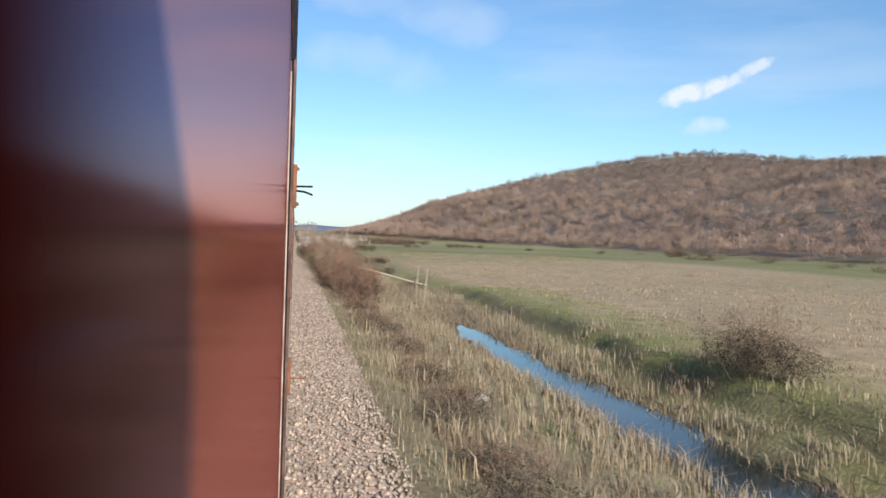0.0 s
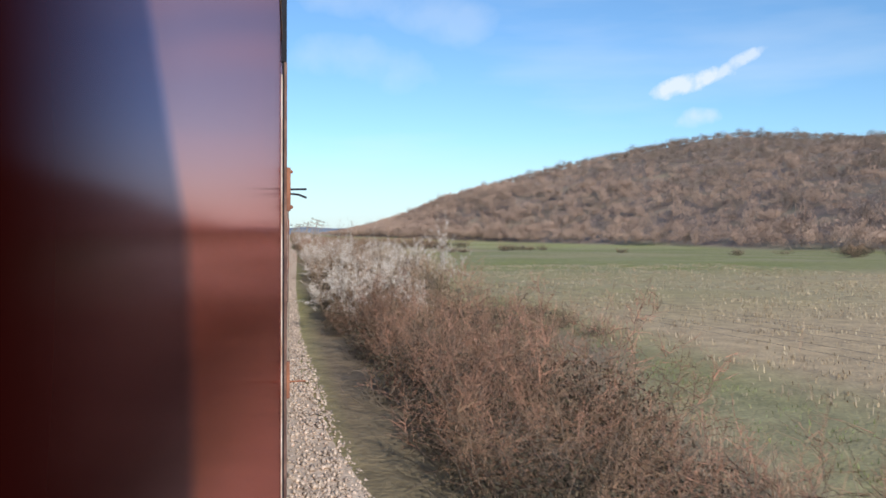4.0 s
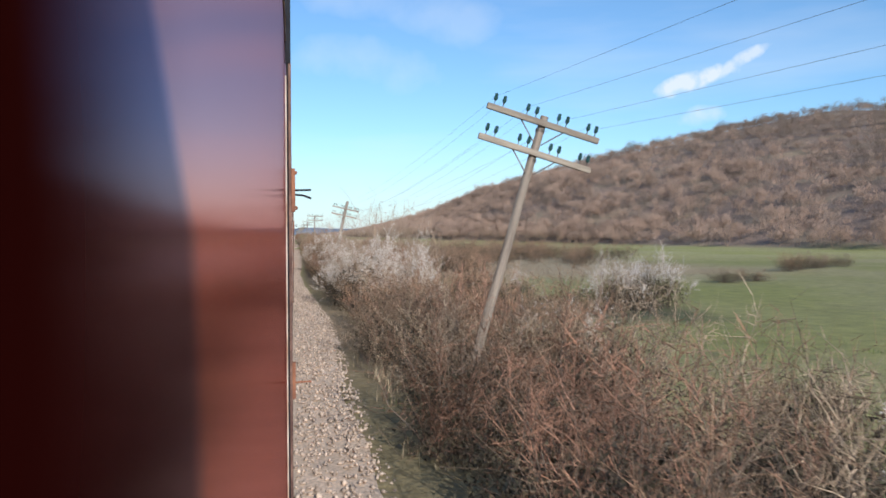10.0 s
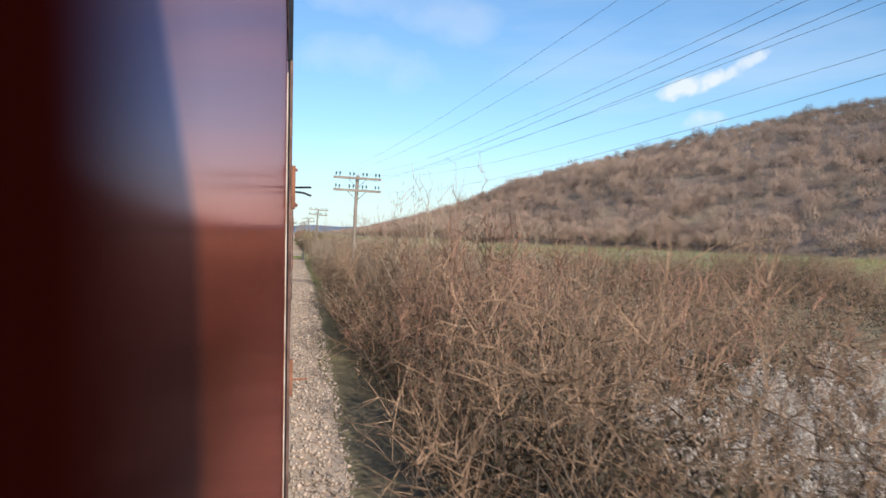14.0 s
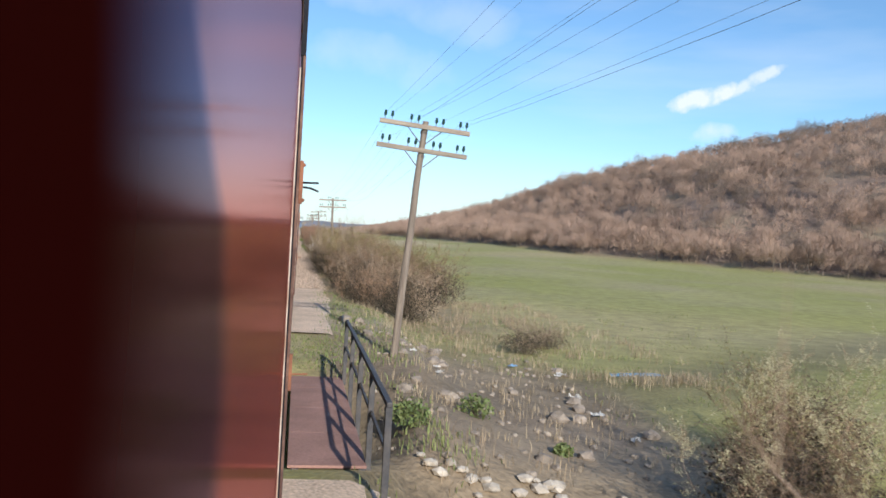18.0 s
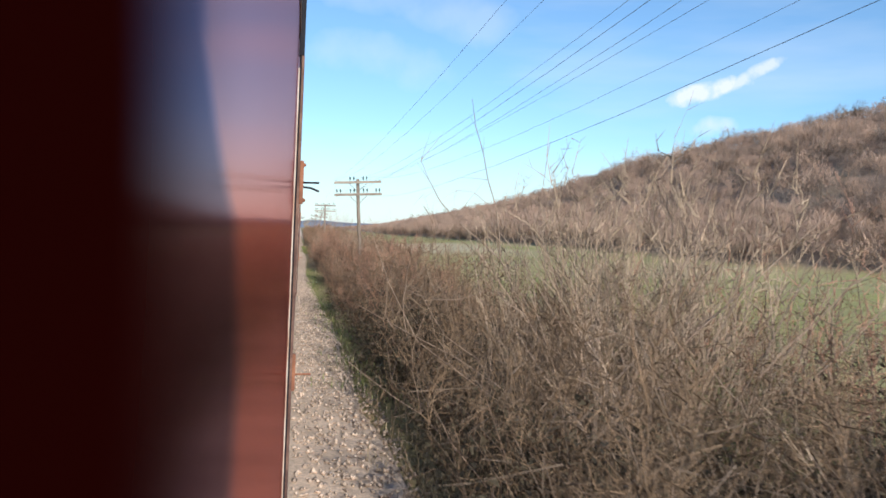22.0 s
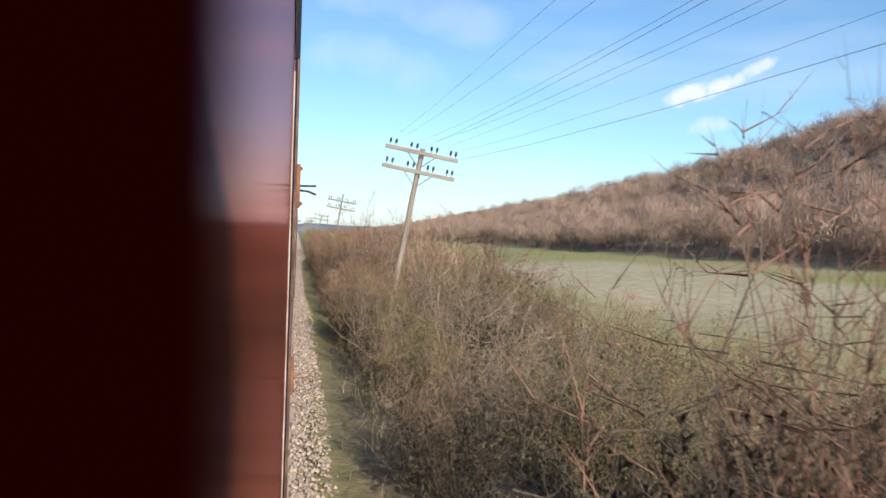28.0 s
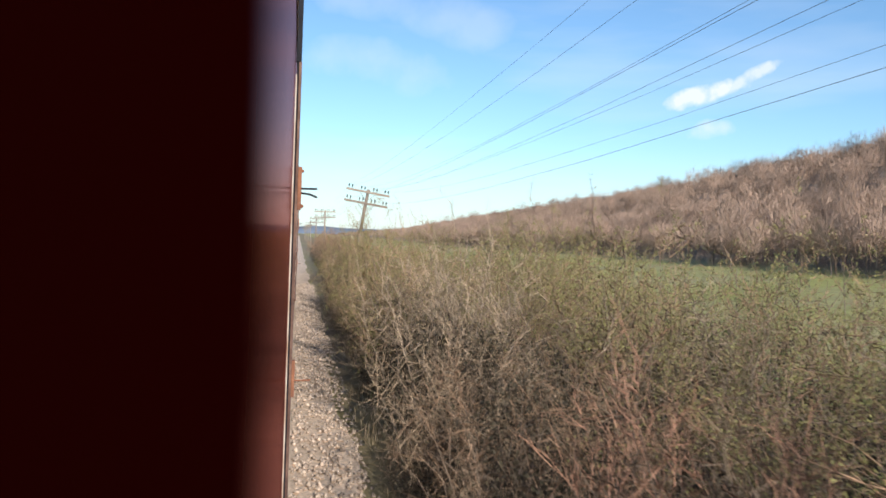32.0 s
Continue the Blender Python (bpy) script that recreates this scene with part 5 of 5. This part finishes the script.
# ================= the little footbridge =================
bridge = thing("footbridge", "narrow rusty brown deck beside the track with dark railing", "footbridge")
y0, y1, x1 = 371.2, 378.5, 1.08
DECK_Z = -0.18
for k in range(4):
    a = y0 + k * (y1 - y0) / 4
    part("deck_plate", boxed(0.02, x1, a, a + (y1 - y0) / 4 - 0.008, DECK_Z - 0.04, DECK_Z, bevel=0.004), DECK, bridge, "rusty brown deck plate" if k == 0 else "")
for x in (0.12, x1 - 0.06):
    part("girder", boxed(x - 0.05, x + 0.05, y0 - 0.02, y1 + 0.3, DECK_Z - 0.32, DECK_Z - 0.045, bevel=0.006), RAIL_PAINT, bridge)
for y in (y0 - 0.75, y1 + 0.25):
    part("abutment", boxed(0.25, x1 + 0.35, y - 0.35, y + 0.6, -1.9, DECK_Z - 0.33, bevel=0.04), CONCRETE, bridge, "crumbling pale stone abutment")
rx = 1.11
r0, r1 = 369.3, 377.6
railing = part("railing", boxed(rx - 0.035, rx + 0.035, r0 - 0.06, r1 + 0.06, 1.03, 1.09, bevel=0.01), RAIL_PAINT, bridge, "dark steel railing")
for k in range(5):
    y = r0 + k * (r1 - r0) / 4
    part("post", boxed(rx - 0.04, rx + 0.04, y - 0.04, y + 0.04, -0.70, 1.035, bevel=0.006), RAIL_PAINT, railing)
part("middle_rail", boxed(rx - 0.02, rx + 0.02, r0, r1, 0.50, 0.545, bevel=0.006), RAIL_PAINT, railing)


def lump(name, r, mat, seed, label, category, group, at, flat=0.7):
    bm = bmesh.new()
    bmesh.ops.create_icosphere(bm, subdivisions=1 if mat == PALE_RUBBLE else 2, radius=r)
    off = Vector((seed * 3.1, seed * 1.7, 0))
    for v in bm.verts:
        v.co *= 1 + 0.45 * noise.noise(v.co * (1.6 / r) + off)
        v.co.z *= flat
    o = part(name, bm, mat)
    o.location = at
    o.rotation_euler = (0, 0, seed)
    return tagged(o, label, category, group)


for k in range(26):
    x, y = rng.uniform(1.5, 5.4), rng.normal(371.9, 0.3)
    r = rng.uniform(0.06, 0.16)
    lump("stone", r, PALE_RUBBLE, 200 + k, "pale squared rubble stone edging the brook", "stone", "rubble by the bridge", (x, y, land1(x, y) + r * 0.3), 0.55)


def weed(x, y, r, seed):
    """A low clump of dark green leaves."""
    q = np.random.default_rng(seed)
    n = 420
    u = unit(q.normal(0, 1, (n, 3)))
    u[:, 2] = np.abs(u[:, 2])
    p = u * np.array([r, r, r * 1.1]) * q.uniform(0.2, 1, (n, 1)) ** 0.5
    ob = thing("weed_clump", "low clump of fresh green nettles on bare soil", "plant", "weeds by the bridge", at=(x, y, land1(x, y)))
    part("foliage", flakes(p, q.uniform(0.025, 0.05, n), q, 1.3), GREEN_LEAF, ob)
    part("stem", spikes(np.zeros((24, 3)), p[:24], np.full(24, 0.006)), STEM, ob)


for k, (x, y, r) in enumerate(((2.05, 374.0, 0.40), (3.75, 376.6, 0.42), (5.0, 374.6, 0.2))):
    weed(x, y, r, 300 + k)
for k in range(150):
    x = rng.uniform(1.35, 8.5)
    y = rng.uniform(371.5, 388)
    r = rng.uniform(0.05, 0.09) * (1 + 1.6 * (k % 7 == 0))
    lump("stone", r, RUBBLE, k, "pale broken rubble stone at the brook", "stone", "rubble by the bridge", (x, y, land1(x, y) + r * 0.25))


def rag(k, mat, label, x, y, size):
    """A crumpled scrap of plastic or paper on the ground."""
    bm = bmesh.new()
    bmesh.ops.create_grid(bm, x_segments=6, y_segments=5, size=0.5)
    for v in bm.verts:
        n = noise.noise_vector(v.co * 3.5 + Vector((k * 2.3, k, 0)))
        v.co = Vector((v.co.x * size, v.co.y * size * 0.7, 0.05 + abs(n.z) * size * 0.35)) + n * size * 0.18
    r = bmesh.ops.solidify(bm, geom=bm.faces[:], thickness=0.006)
    o = part("litter_scrap", bm, mat)
    o.location, o.rotation_euler = (x, y, land1(x, y) + 0.02), (0, 0, k * 1.3)
    tagged(o, label, "litter", "litter on the verge")


for k in range(9):
    x, y = rng.uniform(3.0, 8.2), rng.uniform(372, 389)
    rag(k, BLUE_LITTER if k % 8 == 3 else LITTER, "crumpled pale plastic scrap lying on the grass" if k % 8 != 3 else "crumpled blue plastic scrap lying on the grass", x, y, rng.uniform(0.15, 0.42))
rag(40, LITTER, "crumpled white bag lying among dry reeds", 4.3, 18.5, 0.5)

# ================= long bare shoots over the hedge =================


def shoot(places, r):
    """One whippy bare shoot, standing on the ground."""
    pts = np.array(places, float)
    pts[0, 2] = land1(pts[0, 0], pts[0, 1]) - 0.05
    ob = thing("bare_shoot", "long thin arching bare shoot rising over the hedge", "shoot", "bare shoots")
    stem = part("stem", tubes(pts[None], np.linspace(r, r * 0.45, len(pts))[None]), STEM, ob)
    q = np.random.default_rng(int(1000 * r * places[0][1]) % 9999)
    a = pts[-1] + (pts[-2] - pts[-1]) * q.uniform(0, 1, (7, 1))
    tips = a + q.normal(0, 0.12, (7, 3)) + np.array([0, 0, 0.1])
    for j in range(7):
        part("twig", spikes(a[j:j + 1], tips[j:j + 1], np.full(1, r * 0.4)), STEM, stem)


for places, r in (([(2.5, 590, 0), (2.42, 590, 1.4), (2.38, 590, 2.9), (2.48, 590, 3.9), (2.72, 590, 4.55)], 0.011), ([(1.9, 590.4, 0), (1.82, 590.4, 1.6), (1.66, 590.4, 3.3), (1.45, 590.4, 4.3)], 0.009),
                  ([(2.1, 590.2, 0), (2.06, 590.2, 1.8), (1.95, 590.2, 3.2), (1.84, 590.2, 3.9), (1.68, 590.2, 4.05)], 0.009), ([(2.8, 589.8, 0), (2.72, 589.8, 2.0), (2.66, 589.8, 3.6), (2.68, 589.8, 4.5)], 0.008),
                  ([(4.7, 547.8, 0), (4.55, 547.8, 2.2), (4.6, 547.8, 4.0), (4.45, 547.8, 5.6)], 0.012), ([(5.2, 548.4, 0), (5.0, 548.4, 2.4), (4.75, 548.4, 4.4)], 0.011), ([(3.6, 630, 0), (3.5, 630, 2.4), (3.62, 630, 4.2)], 0.010), ([(2.7, 632, 0), (2.6, 632, 2.4), (2.5, 632, 4.4)], 0.010)):
    shoot(places, r)

# ================= crooked thorn bushes in front of the hedge =================


def crooked(x, y, high, seed, stems=5, spread=0.5, bark=TAN_STEM, stout=1.0):
    """A bare bush of a few thick crooked stems that fork twice, with sparse end twigs."""
    q = np.random.default_rng(seed)
    ob = thing("thorn_bush", "bare thorn bush with thick crooked forking pale stems", "shrub", "thorn bushes in the hedge", at=(x, y, land1(x, y) - 0.05))
    k = 7

    def limb(start, way, length):
        pts, d = [start], way
        for _ in range(k - 1):
            d = unit((d + q.normal(0, 0.26, 3) + np.array([0, 0, 0.07]))[None])[0]
            pts.append(pts[-1] + d * length / (k - 1))
        return np.array(pts)

    for _ in range(stems):
        a, r = q.uniform(0, 6.28), q.uniform(0.010, 0.020) * stout
        way = unit(np.array([[math.cos(a) * spread, math.sin(a) * spread, 1.0]]))[0]
        main = limb(np.array([math.cos(a) * 0.08, math.sin(a) * 0.08, 0.0]), way, high * q.uniform(0.75, 1.08))
        stem = part("stem", tubes(main[None], np.linspace(r, r * 0.3, k)[None]), bark, ob)
        forks, radii, p0, p1, rr = [], [], [], [], []
        for j in q.integers(1, k - 1, 5):
            d = unit((main[j + 1] - main[j])[None])[0]
            f = limb(main[j], unit((d + q.normal(0, 0.6, 3))[None])[0], high * q.uniform(0.2, 0.42))
            forks.append(f)
            radii.append(np.linspace(r * 0.55, r * 0.18, k))
            for i in q.integers(1, k, 7):
                w = unit(q.normal(0, 1, (1, 3)) + np.array([[0, 0, 0.5]]))[0]
                p0.append(f[i])
                p1.append(f[i] + w * high * q.uniform(0.05, 0.13))
                rr.append(r * 0.2)
        for f, fr in zip(forks, radii):
            part("branch", tubes(f[None], fr[None]), bark, stem)
        tagged(part("crown", spikes(np.array(p0), np.array(p1), np.array(rr)), TWIG_GREY, stem), kind="stuff")
    return ob


for i, (x, y, high, stems, spread, bark, stout) in enumerate((
        (4.4, 154.5, 4.3, 4, 0.5, STEM, 1.2), (3.6, 153.2, 3.5, 4, 0.6, PALE_STEM, 1.0), (5.6, 155.5, 3.4, 4, 0.6, TAN_STEM, 1.0),
        (4.5, 248.0, 6.2, 7, 0.4, TAN_STEM, 1.2), (3.4, 249.5, 5.2, 5, 0.5, TAN_STEM, 1.0), (5.6, 249.0, 6.0, 6, 0.4, TAN_STEM, 1.1), (2.9, 250.6, 4.6, 4, 0.5, TAN_STEM, 0.9),
        (3.0, 359.0, 4.3, 7, 0.4, TAN_STEM, 1.0), (3.5, 359.8, 3.9, 6, 0.4, TAN_STEM, 1.0), (3.3, 407.0, 3.4, 5, 0.7, TAN_STEM, 0.9), (4.2, 407.6, 3.4, 5, 0.6, TAN_STEM, 0.9),
        (4.6, 448.2, 5.2, 7, 0.45, TAN_STEM, 0.9), (5.4, 449.4, 5.0, 7, 0.45, TAN_STEM, 0.9), (3.7, 449.8, 4.8, 6, 0.45, TAN_STEM, 0.9), (5.6, 497.0, 4.6, 6, 0.35, TAN_STEM, 0.8), (6.6, 498.5, 4.8, 6, 0.35, TAN_STEM, 0.8),
        (4.4, 549.0, 6.4, 3, 0.2, TAN_STEM, 1.2), (4.9, 549.7, 5.8, 3, 0.25, TAN_STEM, 1.0), (3.2, 547.5, 2.8, 4, 0.8, PALE_STEM, 0.9),
        (2.6, 577.0, 3.1, 5, 0.6, TAN_STEM, 0.9), (3.4, 576.5, 3.3, 6, 0.5, TAN_STEM, 0.9), (4.3, 577.5, 3.2, 6, 0.5, TAN_STEM, 0.9), (3.1, 636.5, 4.9, 3, 0.5, TAN_STEM, 1.2), (2.3, 628.0, 3.6, 4, 0.7, TAN_STEM, 0.8))):
    crooked(x, y, high, 700 + i, stems, spread, bark, stout)

# ================= grasses =================


def blades(x, y, high, wide, lean, g):
    """Bent blades, three triangles each."""
    n = len(x)
    z = land(x, y) - 0.02
    a = g.uniform(0, 2 * np.pi, n)
    d = np.stack([np.cos(a), np.sin(a), np.zeros(n)], 1)
    s = np.stack([-np.sin(a), np.cos(a), np.zeros(n)], 1)
    base = np.stack([x, y, z], 1)
    h = np.asarray(high)[:, None]
    w = np.asarray(wide)[:, None]
    ln = g.uniform(0.2, 1.0, (n, 1)) * lean
    mid = base + d * h * ln * 0.25 + np.array([0, 0, 1.0]) * h * 0.6
    tip = base + d * h * ln + np.array([0, 0, 1.0]) * h * (1 - 0.3 * ln)
    v = np.stack([base - s * w, base + s * w, mid - s * w * 0.8, mid + s * w * 0.8, tip], 1).reshape(-1, 3)
    f = (np.arange(n) * 5)[:, None, None] + np.array([(0, 1, 3), (0, 3, 2), (2, 3, 4)])[None]
    return v, f.reshape(-1, 3)


def tufted(n, x0, x1, y0, y1, g, per=9, spread=0.22):
    """Places in clumps."""
    m = max(1, n // per)
    cx, cy = g.uniform(x0, x1, m), g.uniform(y0, y1, m)
    i = g.integers(0, m, n)
    return cx[i] + g.normal(0, spread, n), cy[i] + g.normal(0, spread, n)


def grass(name, label, mat, pieces):
    tagged(part(name, joined(pieces), mat), label, "grass", kind="stuff")


g = np.random.default_rng(21)
reeds = []
for n, x0, x1, ya, yb, h0, h1 in ((19000, 2.3, 7.6, -5, 62, 0.22, 0.66), (2600, 9.0, 10.4, -5, 60, 0.15, 0.55), (3200, 6.9, 8.0, 4, 36, 0.3, 0.75), (2600, 9.2, 13.0, 2, 34, 0.12, 0.45), (10000, 1.25, 2.6, -5, 80, 0.06, 0.28), (1300, 8.2, 9.0, -5, 16, 0.3, 0.7), (2000, 7.4, 9.0, 41.5, 60, 0.3, 0.8), (2600, 9.3, 11.0, 8, 60, 0.2, 0.6), (800, 7.7, 9.1, 22, 41, 0.35, 0.8), (1400, 8.7, 9.6, 8, 42, 0.3, 0.7), (9000, 2.3, 8.5, 60, 110, 0.2, 0.7),
                                  (3000, 9.5, 13, -5, 100, 0.08, 0.2), (52000, 13, 62, 0, 190, 0.12, 0.30), (5500, 2.2, 5.5, 150, 190, 0.2, 0.6), (13000, 1.7, 3.4, 190, 365, 0.12, 0.5),
                                  (4500, 1.6, 9, 362, 396, 0.10, 0.4), (900, 8.6, 13.0, 383.0, 385.0, 0.2, 0.5), (6000, 4.5, 14, 388, 410, 0.15, 0.5), (17000, 1.2, 3.2, 396, 690, 0.12, 0.45), (6000, 6.5, 12, 190, 360, 0.2, 0.5), (9000, 5.5, 11, 396, 690, 0.2, 0.7)):
    x, y = tufted(n, x0, x1, ya, yb, g, 16, 0.2 if x0 < 12 else 0.5)
    far = 1 + 1.6 * (x0 > 12) + 0.5 * (yb < 65)
    reeds.append(blades(x, y, g.uniform(h0, h1, n), g.uniform(0.003, 0.009, n) * far, 1.1, g))
grass("dry_reeds", "straw-coloured dry reeds and dead grass on the verge", DRY, reeds)
greens = []
for n, x0, x1, ya, yb, h0, h1 in ((3000, 8.8, 12.5, 60, 120, 0.06, 0.16), (14000, 11.6, 17.0, 0, 60, 0.05, 0.16), (2500, 3.5, 8.0, -5, 60, 0.08, 0.22), (7000, 6.5, 20, 140, 365, 0.08, 0.22), (5500, 1.3, 2.7, 325, 396, 0.06, 0.22),
                                  (5000, 7.5, 20, 362, 400, 0.05, 0.16), (1500, 2.5, 8, 384, 400, 0.05, 0.16), (1200, 0.15, 1.0, 378.6, 384, 0.04, 0.12), (1500, 0.9, 2.6, 379, 400, 0.05, 0.16), (2500, 1.2, 6.5, -5, 75, 0.06, 0.2), (9000, 6, 24, 396, 600, 0.06, 0.2), (3500, 0.7, 2.2, 455, 500, 0.06, 0.25), (9000, 0.45, 2.1, 536, 568, 0.06, 0.25), (1500, 1.4, 2.6, 396, 690, 0.06, 0.25), (400, 1.5, 2.6, 100, 325, 0.05, 0.2)):
    x, y = tufted(n, x0, x1, ya, yb, g, 14, 0.3)
    greens.append(blades(x, y, g.uniform(h0, h1, n), g.uniform(0.006, 0.014, n), 0.7, g))
grass("green_sward", "short fresh green grass on verge and meadow", GREEN, greens)

# ================= woods on the hill =================


def tree_arrays(seed, high, twigs, r_twig, crown=0.62):
    """A bare tree: trunk, limbs and a haze of twigs."""
    q = np.random.default_rng(seed)
    limbs = 7
    top = np.array([0, 0, high * 0.55])
    pts = [np.array([[0, 0, -0.3], [q.normal(0, 0.1), q.normal(0, 0.1), high * 0.3], [q.normal(0, 0.2), q.normal(0, 0.2), high * 0.8]])]
    az = q.uniform(0, 6.28, limbs)
    for a in az:
        b = np.array([0, 0, high * q.uniform(0.2, 0.5)])
        e = b + np.array([math.cos(a), math.sin(a), 0]) * high * q.uniform(0.15, 0.32) + np.array([0, 0, high * q.uniform(0.2, 0.42)])
        pts.append(np.stack([b, (b + e) / 2 + np.array([0, 0, -0.1]), e]))
    rad = np.array([[0.11, 0.085, 0.02]] + [[0.06, 0.04, 0.012]] * limbs) * high / 7
    wood = tubes(np.array(pts), rad)
    u = q.normal(0, 1, (twigs, 3))
    u /= np.linalg.norm(u, axis=1, keepdims=True)
    rr = q.uniform(0.15, 1, (twigs, 1)) ** 0.45
    p = u * rr * np.array([0.34, 0.34, 0.34]) * high + np.array([0, 0, crown * high])
    d = u * 0.8 + np.array([0, 0, 0.35]) + q.normal(0, 0.55, (twigs, 3))
    d /= np.linalg.norm(d, axis=1, keepdims=True)
    haze = spikes(p - d * 0.06 * high, p + d * high * q.uniform(0.10, 0.2, (twigs, 1)), r_twig * q.uniform(0.7, 1.3, twigs))
    return wood, haze


def strewn(arrays, x, y, size, turn, sink=0.0):
    """The same arrays set down at many places."""
    v, f = arrays
    n = len(x)
    c, s = np.cos(turn), np.sin(turn)
    z = land(x, y) - sink
    out = np.empty((n, len(v), 3), np.float32)
    out[:, :, 0] = (v[None, :, 0] * c[:, None] - v[None, :, 1] * s[:, None]) * size[:, None] + x[:, None]
    out[:, :, 1] = (v[None, :, 0] * s[:, None] + v[None, :, 1] * c[:, None]) * size[:, None] + y[:, None]
    out[:, :, 2] = v[None, :, 2] * size[:, None] + z[:, None]
    ff = (np.arange(n) * len(v))[:, None, None] + f[None]
    return out.reshape(-1, 3), ff.reshape(-1, 3)


def fringe(seed, wide, high, n, r):
    """The fine twigs of one leafless crown, gathered in a few uneven tufts."""
    q = np.random.default_rng(seed)
    tufts = q.normal(0, 0.42, (6, 3)) * np.array([wide, wide, high * 0.22]) + np.array([0, 0, high * 0.58])
    u = unit(q.normal(0, 1, (n, 3)))
    p = tufts[q.integers(0, 6, n)] + u * np.array([wide * 0.55, wide * 0.55, high * 0.26]) * q.uniform(0.2, 1.0, (n, 1)) ** 0.6
    p[:, 2] = np.maximum(p[:, 2], 0.1)
    d = unit(u * 0.5 + np.array([0, 0, 0.6]) + q.normal(0, 0.4, (n, 3)))
    return spikes(p, p + d * high * q.uniform(0.10, 0.26, (n, 1)), r * q.uniform(0.6, 1.4, n))


def woods():
    q = np.random.default_rng(5)
    trunks, light, dark = [], [], []

    def spread(n):
        return q.uniform(0.8, 1.55, n), q.uniform(0, 6.28, n)

    # edge of the wood and the near slope, in detail
    for k in range(8):
        wide, high = q.uniform(1.5, 2.3), q.uniform(3.6, 5.2)
        n = 300
        y = np.where(q.uniform(0, 1, n) < 0.86, q.uniform(480, 1000, n), q.uniform(200, 1250, n))
        x = foot(y) + (q.uniform(-1.0, 20, n) if k < 3 else 3 + 85 * q.uniform(0, 1, n))
        sz, tn = spread(n)
        trunks.append(strewn(tree_arrays(40 + k, high, 4, 0.03)[0], x, y, sz, tn))
        (dark if k == 5 else light).append(strewn(fringe(k, wide, high, 340, 0.022), x, y, sz, tn))
    # the rest of the slope
    for k in range(9):
        wide, high = q.uniform(1.7, 2.6), q.uniform(3.2, 4.4)
        n = 1500
        y = q.uniform(120, 1250, n) + 1100 * (q.uniform(0, 1, n) < 0.1)
        u = 2 + 320 * q.uniform(0, 1, n) ** 1.1
        ok = ~((y > 500) & (y < 960) & (u < 70) & (q.uniform(0, 1, n) < 0.35))
        y, u = y[ok], u[ok]
        x = foot(y) + u
        sz, tn = spread(len(x))
        oak = q.uniform(0, 1, len(x)) < 0.10 + 0.8 * ease(u + 40 * wave(x, y, 31), 60, 190)
        for some, arr in ((oak, dark), (~oak, light)):
            arr.append(strewn(fringe(20 + k, wide, high, 104, 0.056), x[some], y[some], sz[some], tn[some], 0.3))
    # undergrowth
    n = 60000
    y = np.where(q.uniform(0, 1, n) < 0.35, q.uniform(150, 1150, n), q.uniform(480, 960, n))
    u = np.where(q.uniform(0, 1, n) < 0.3, 260 * q.uniform(0, 1, n) ** 1.2, 80 * q.uniform(0, 1, n))
    x = foot(y) + 1 + u
    p0 = np.stack([x, y, land(x, y) - 0.3], 1)
    d0 = q.normal(0, 0.7, (n, 3))
    d0[:, 2] = 1
    close = (y > 470) & (u < 85)
    light.append(spikes(p0, p0 + d0 * q.uniform(0.8, 2.2, (n, 1)), np.where(close, 0.022, 0.06) * q.uniform(0.6, 1.4, n)))
    # scattered oaks standing over the rest
    for k in range(3):
        w, h = tree_arrays(80 + k, 7.5, 170, 0.035, 0.62)
        n = 100
        y = q.uniform(200, 1300, n)
        x = foot(y) + q.uniform(40, 300, n)
        sz, tn = q.uniform(0.8, 1.25, n), q.uniform(0, 6.28, n)
        trunks.append(strewn(w, x, y, sz, tn))
        dark.append(strewn(h, x, y, sz, tn))
    for name, label, mat, arr in (("woodland_trunks", "grey trunks of the bare hillside wood", TRUNK, trunks), ("woodland_crowns", "leafless pinkish-brown crowns of the hillside wood", HILL_TWIG, light),
                                  ("oak_crowns", "darker leafless oak crowns over the hillside", HILL_DARK, dark)):
        tagged(part(name, joined(arr), mat), label, "woodland", kind="stuff")


woods()
# low bushes out on the meadow
for kind, x, y, high in (("brown", 106, 222, 4.0), ("brown", 109, 225, 3.4), ("grey", 91, 238, 2.2), ("brown", 75, 260, 1.6), ("brown", 62, 290, 2.0), ("grey", 66, 292, 2.2),
                         ("brown", 53, 282, 2.6), ("grey", 56, 285, 2.6), ("grey", 59, 287, 2.3), ("brown", 36, 265, 1.6), ("brown", 39, 266, 1.3), ("brown", 118, 240, 2.8), ("grey", 125, 235, 2.4), ("brown", 130, 250, 3.0)):
    shrub(kind, x, y, high, 1.6)
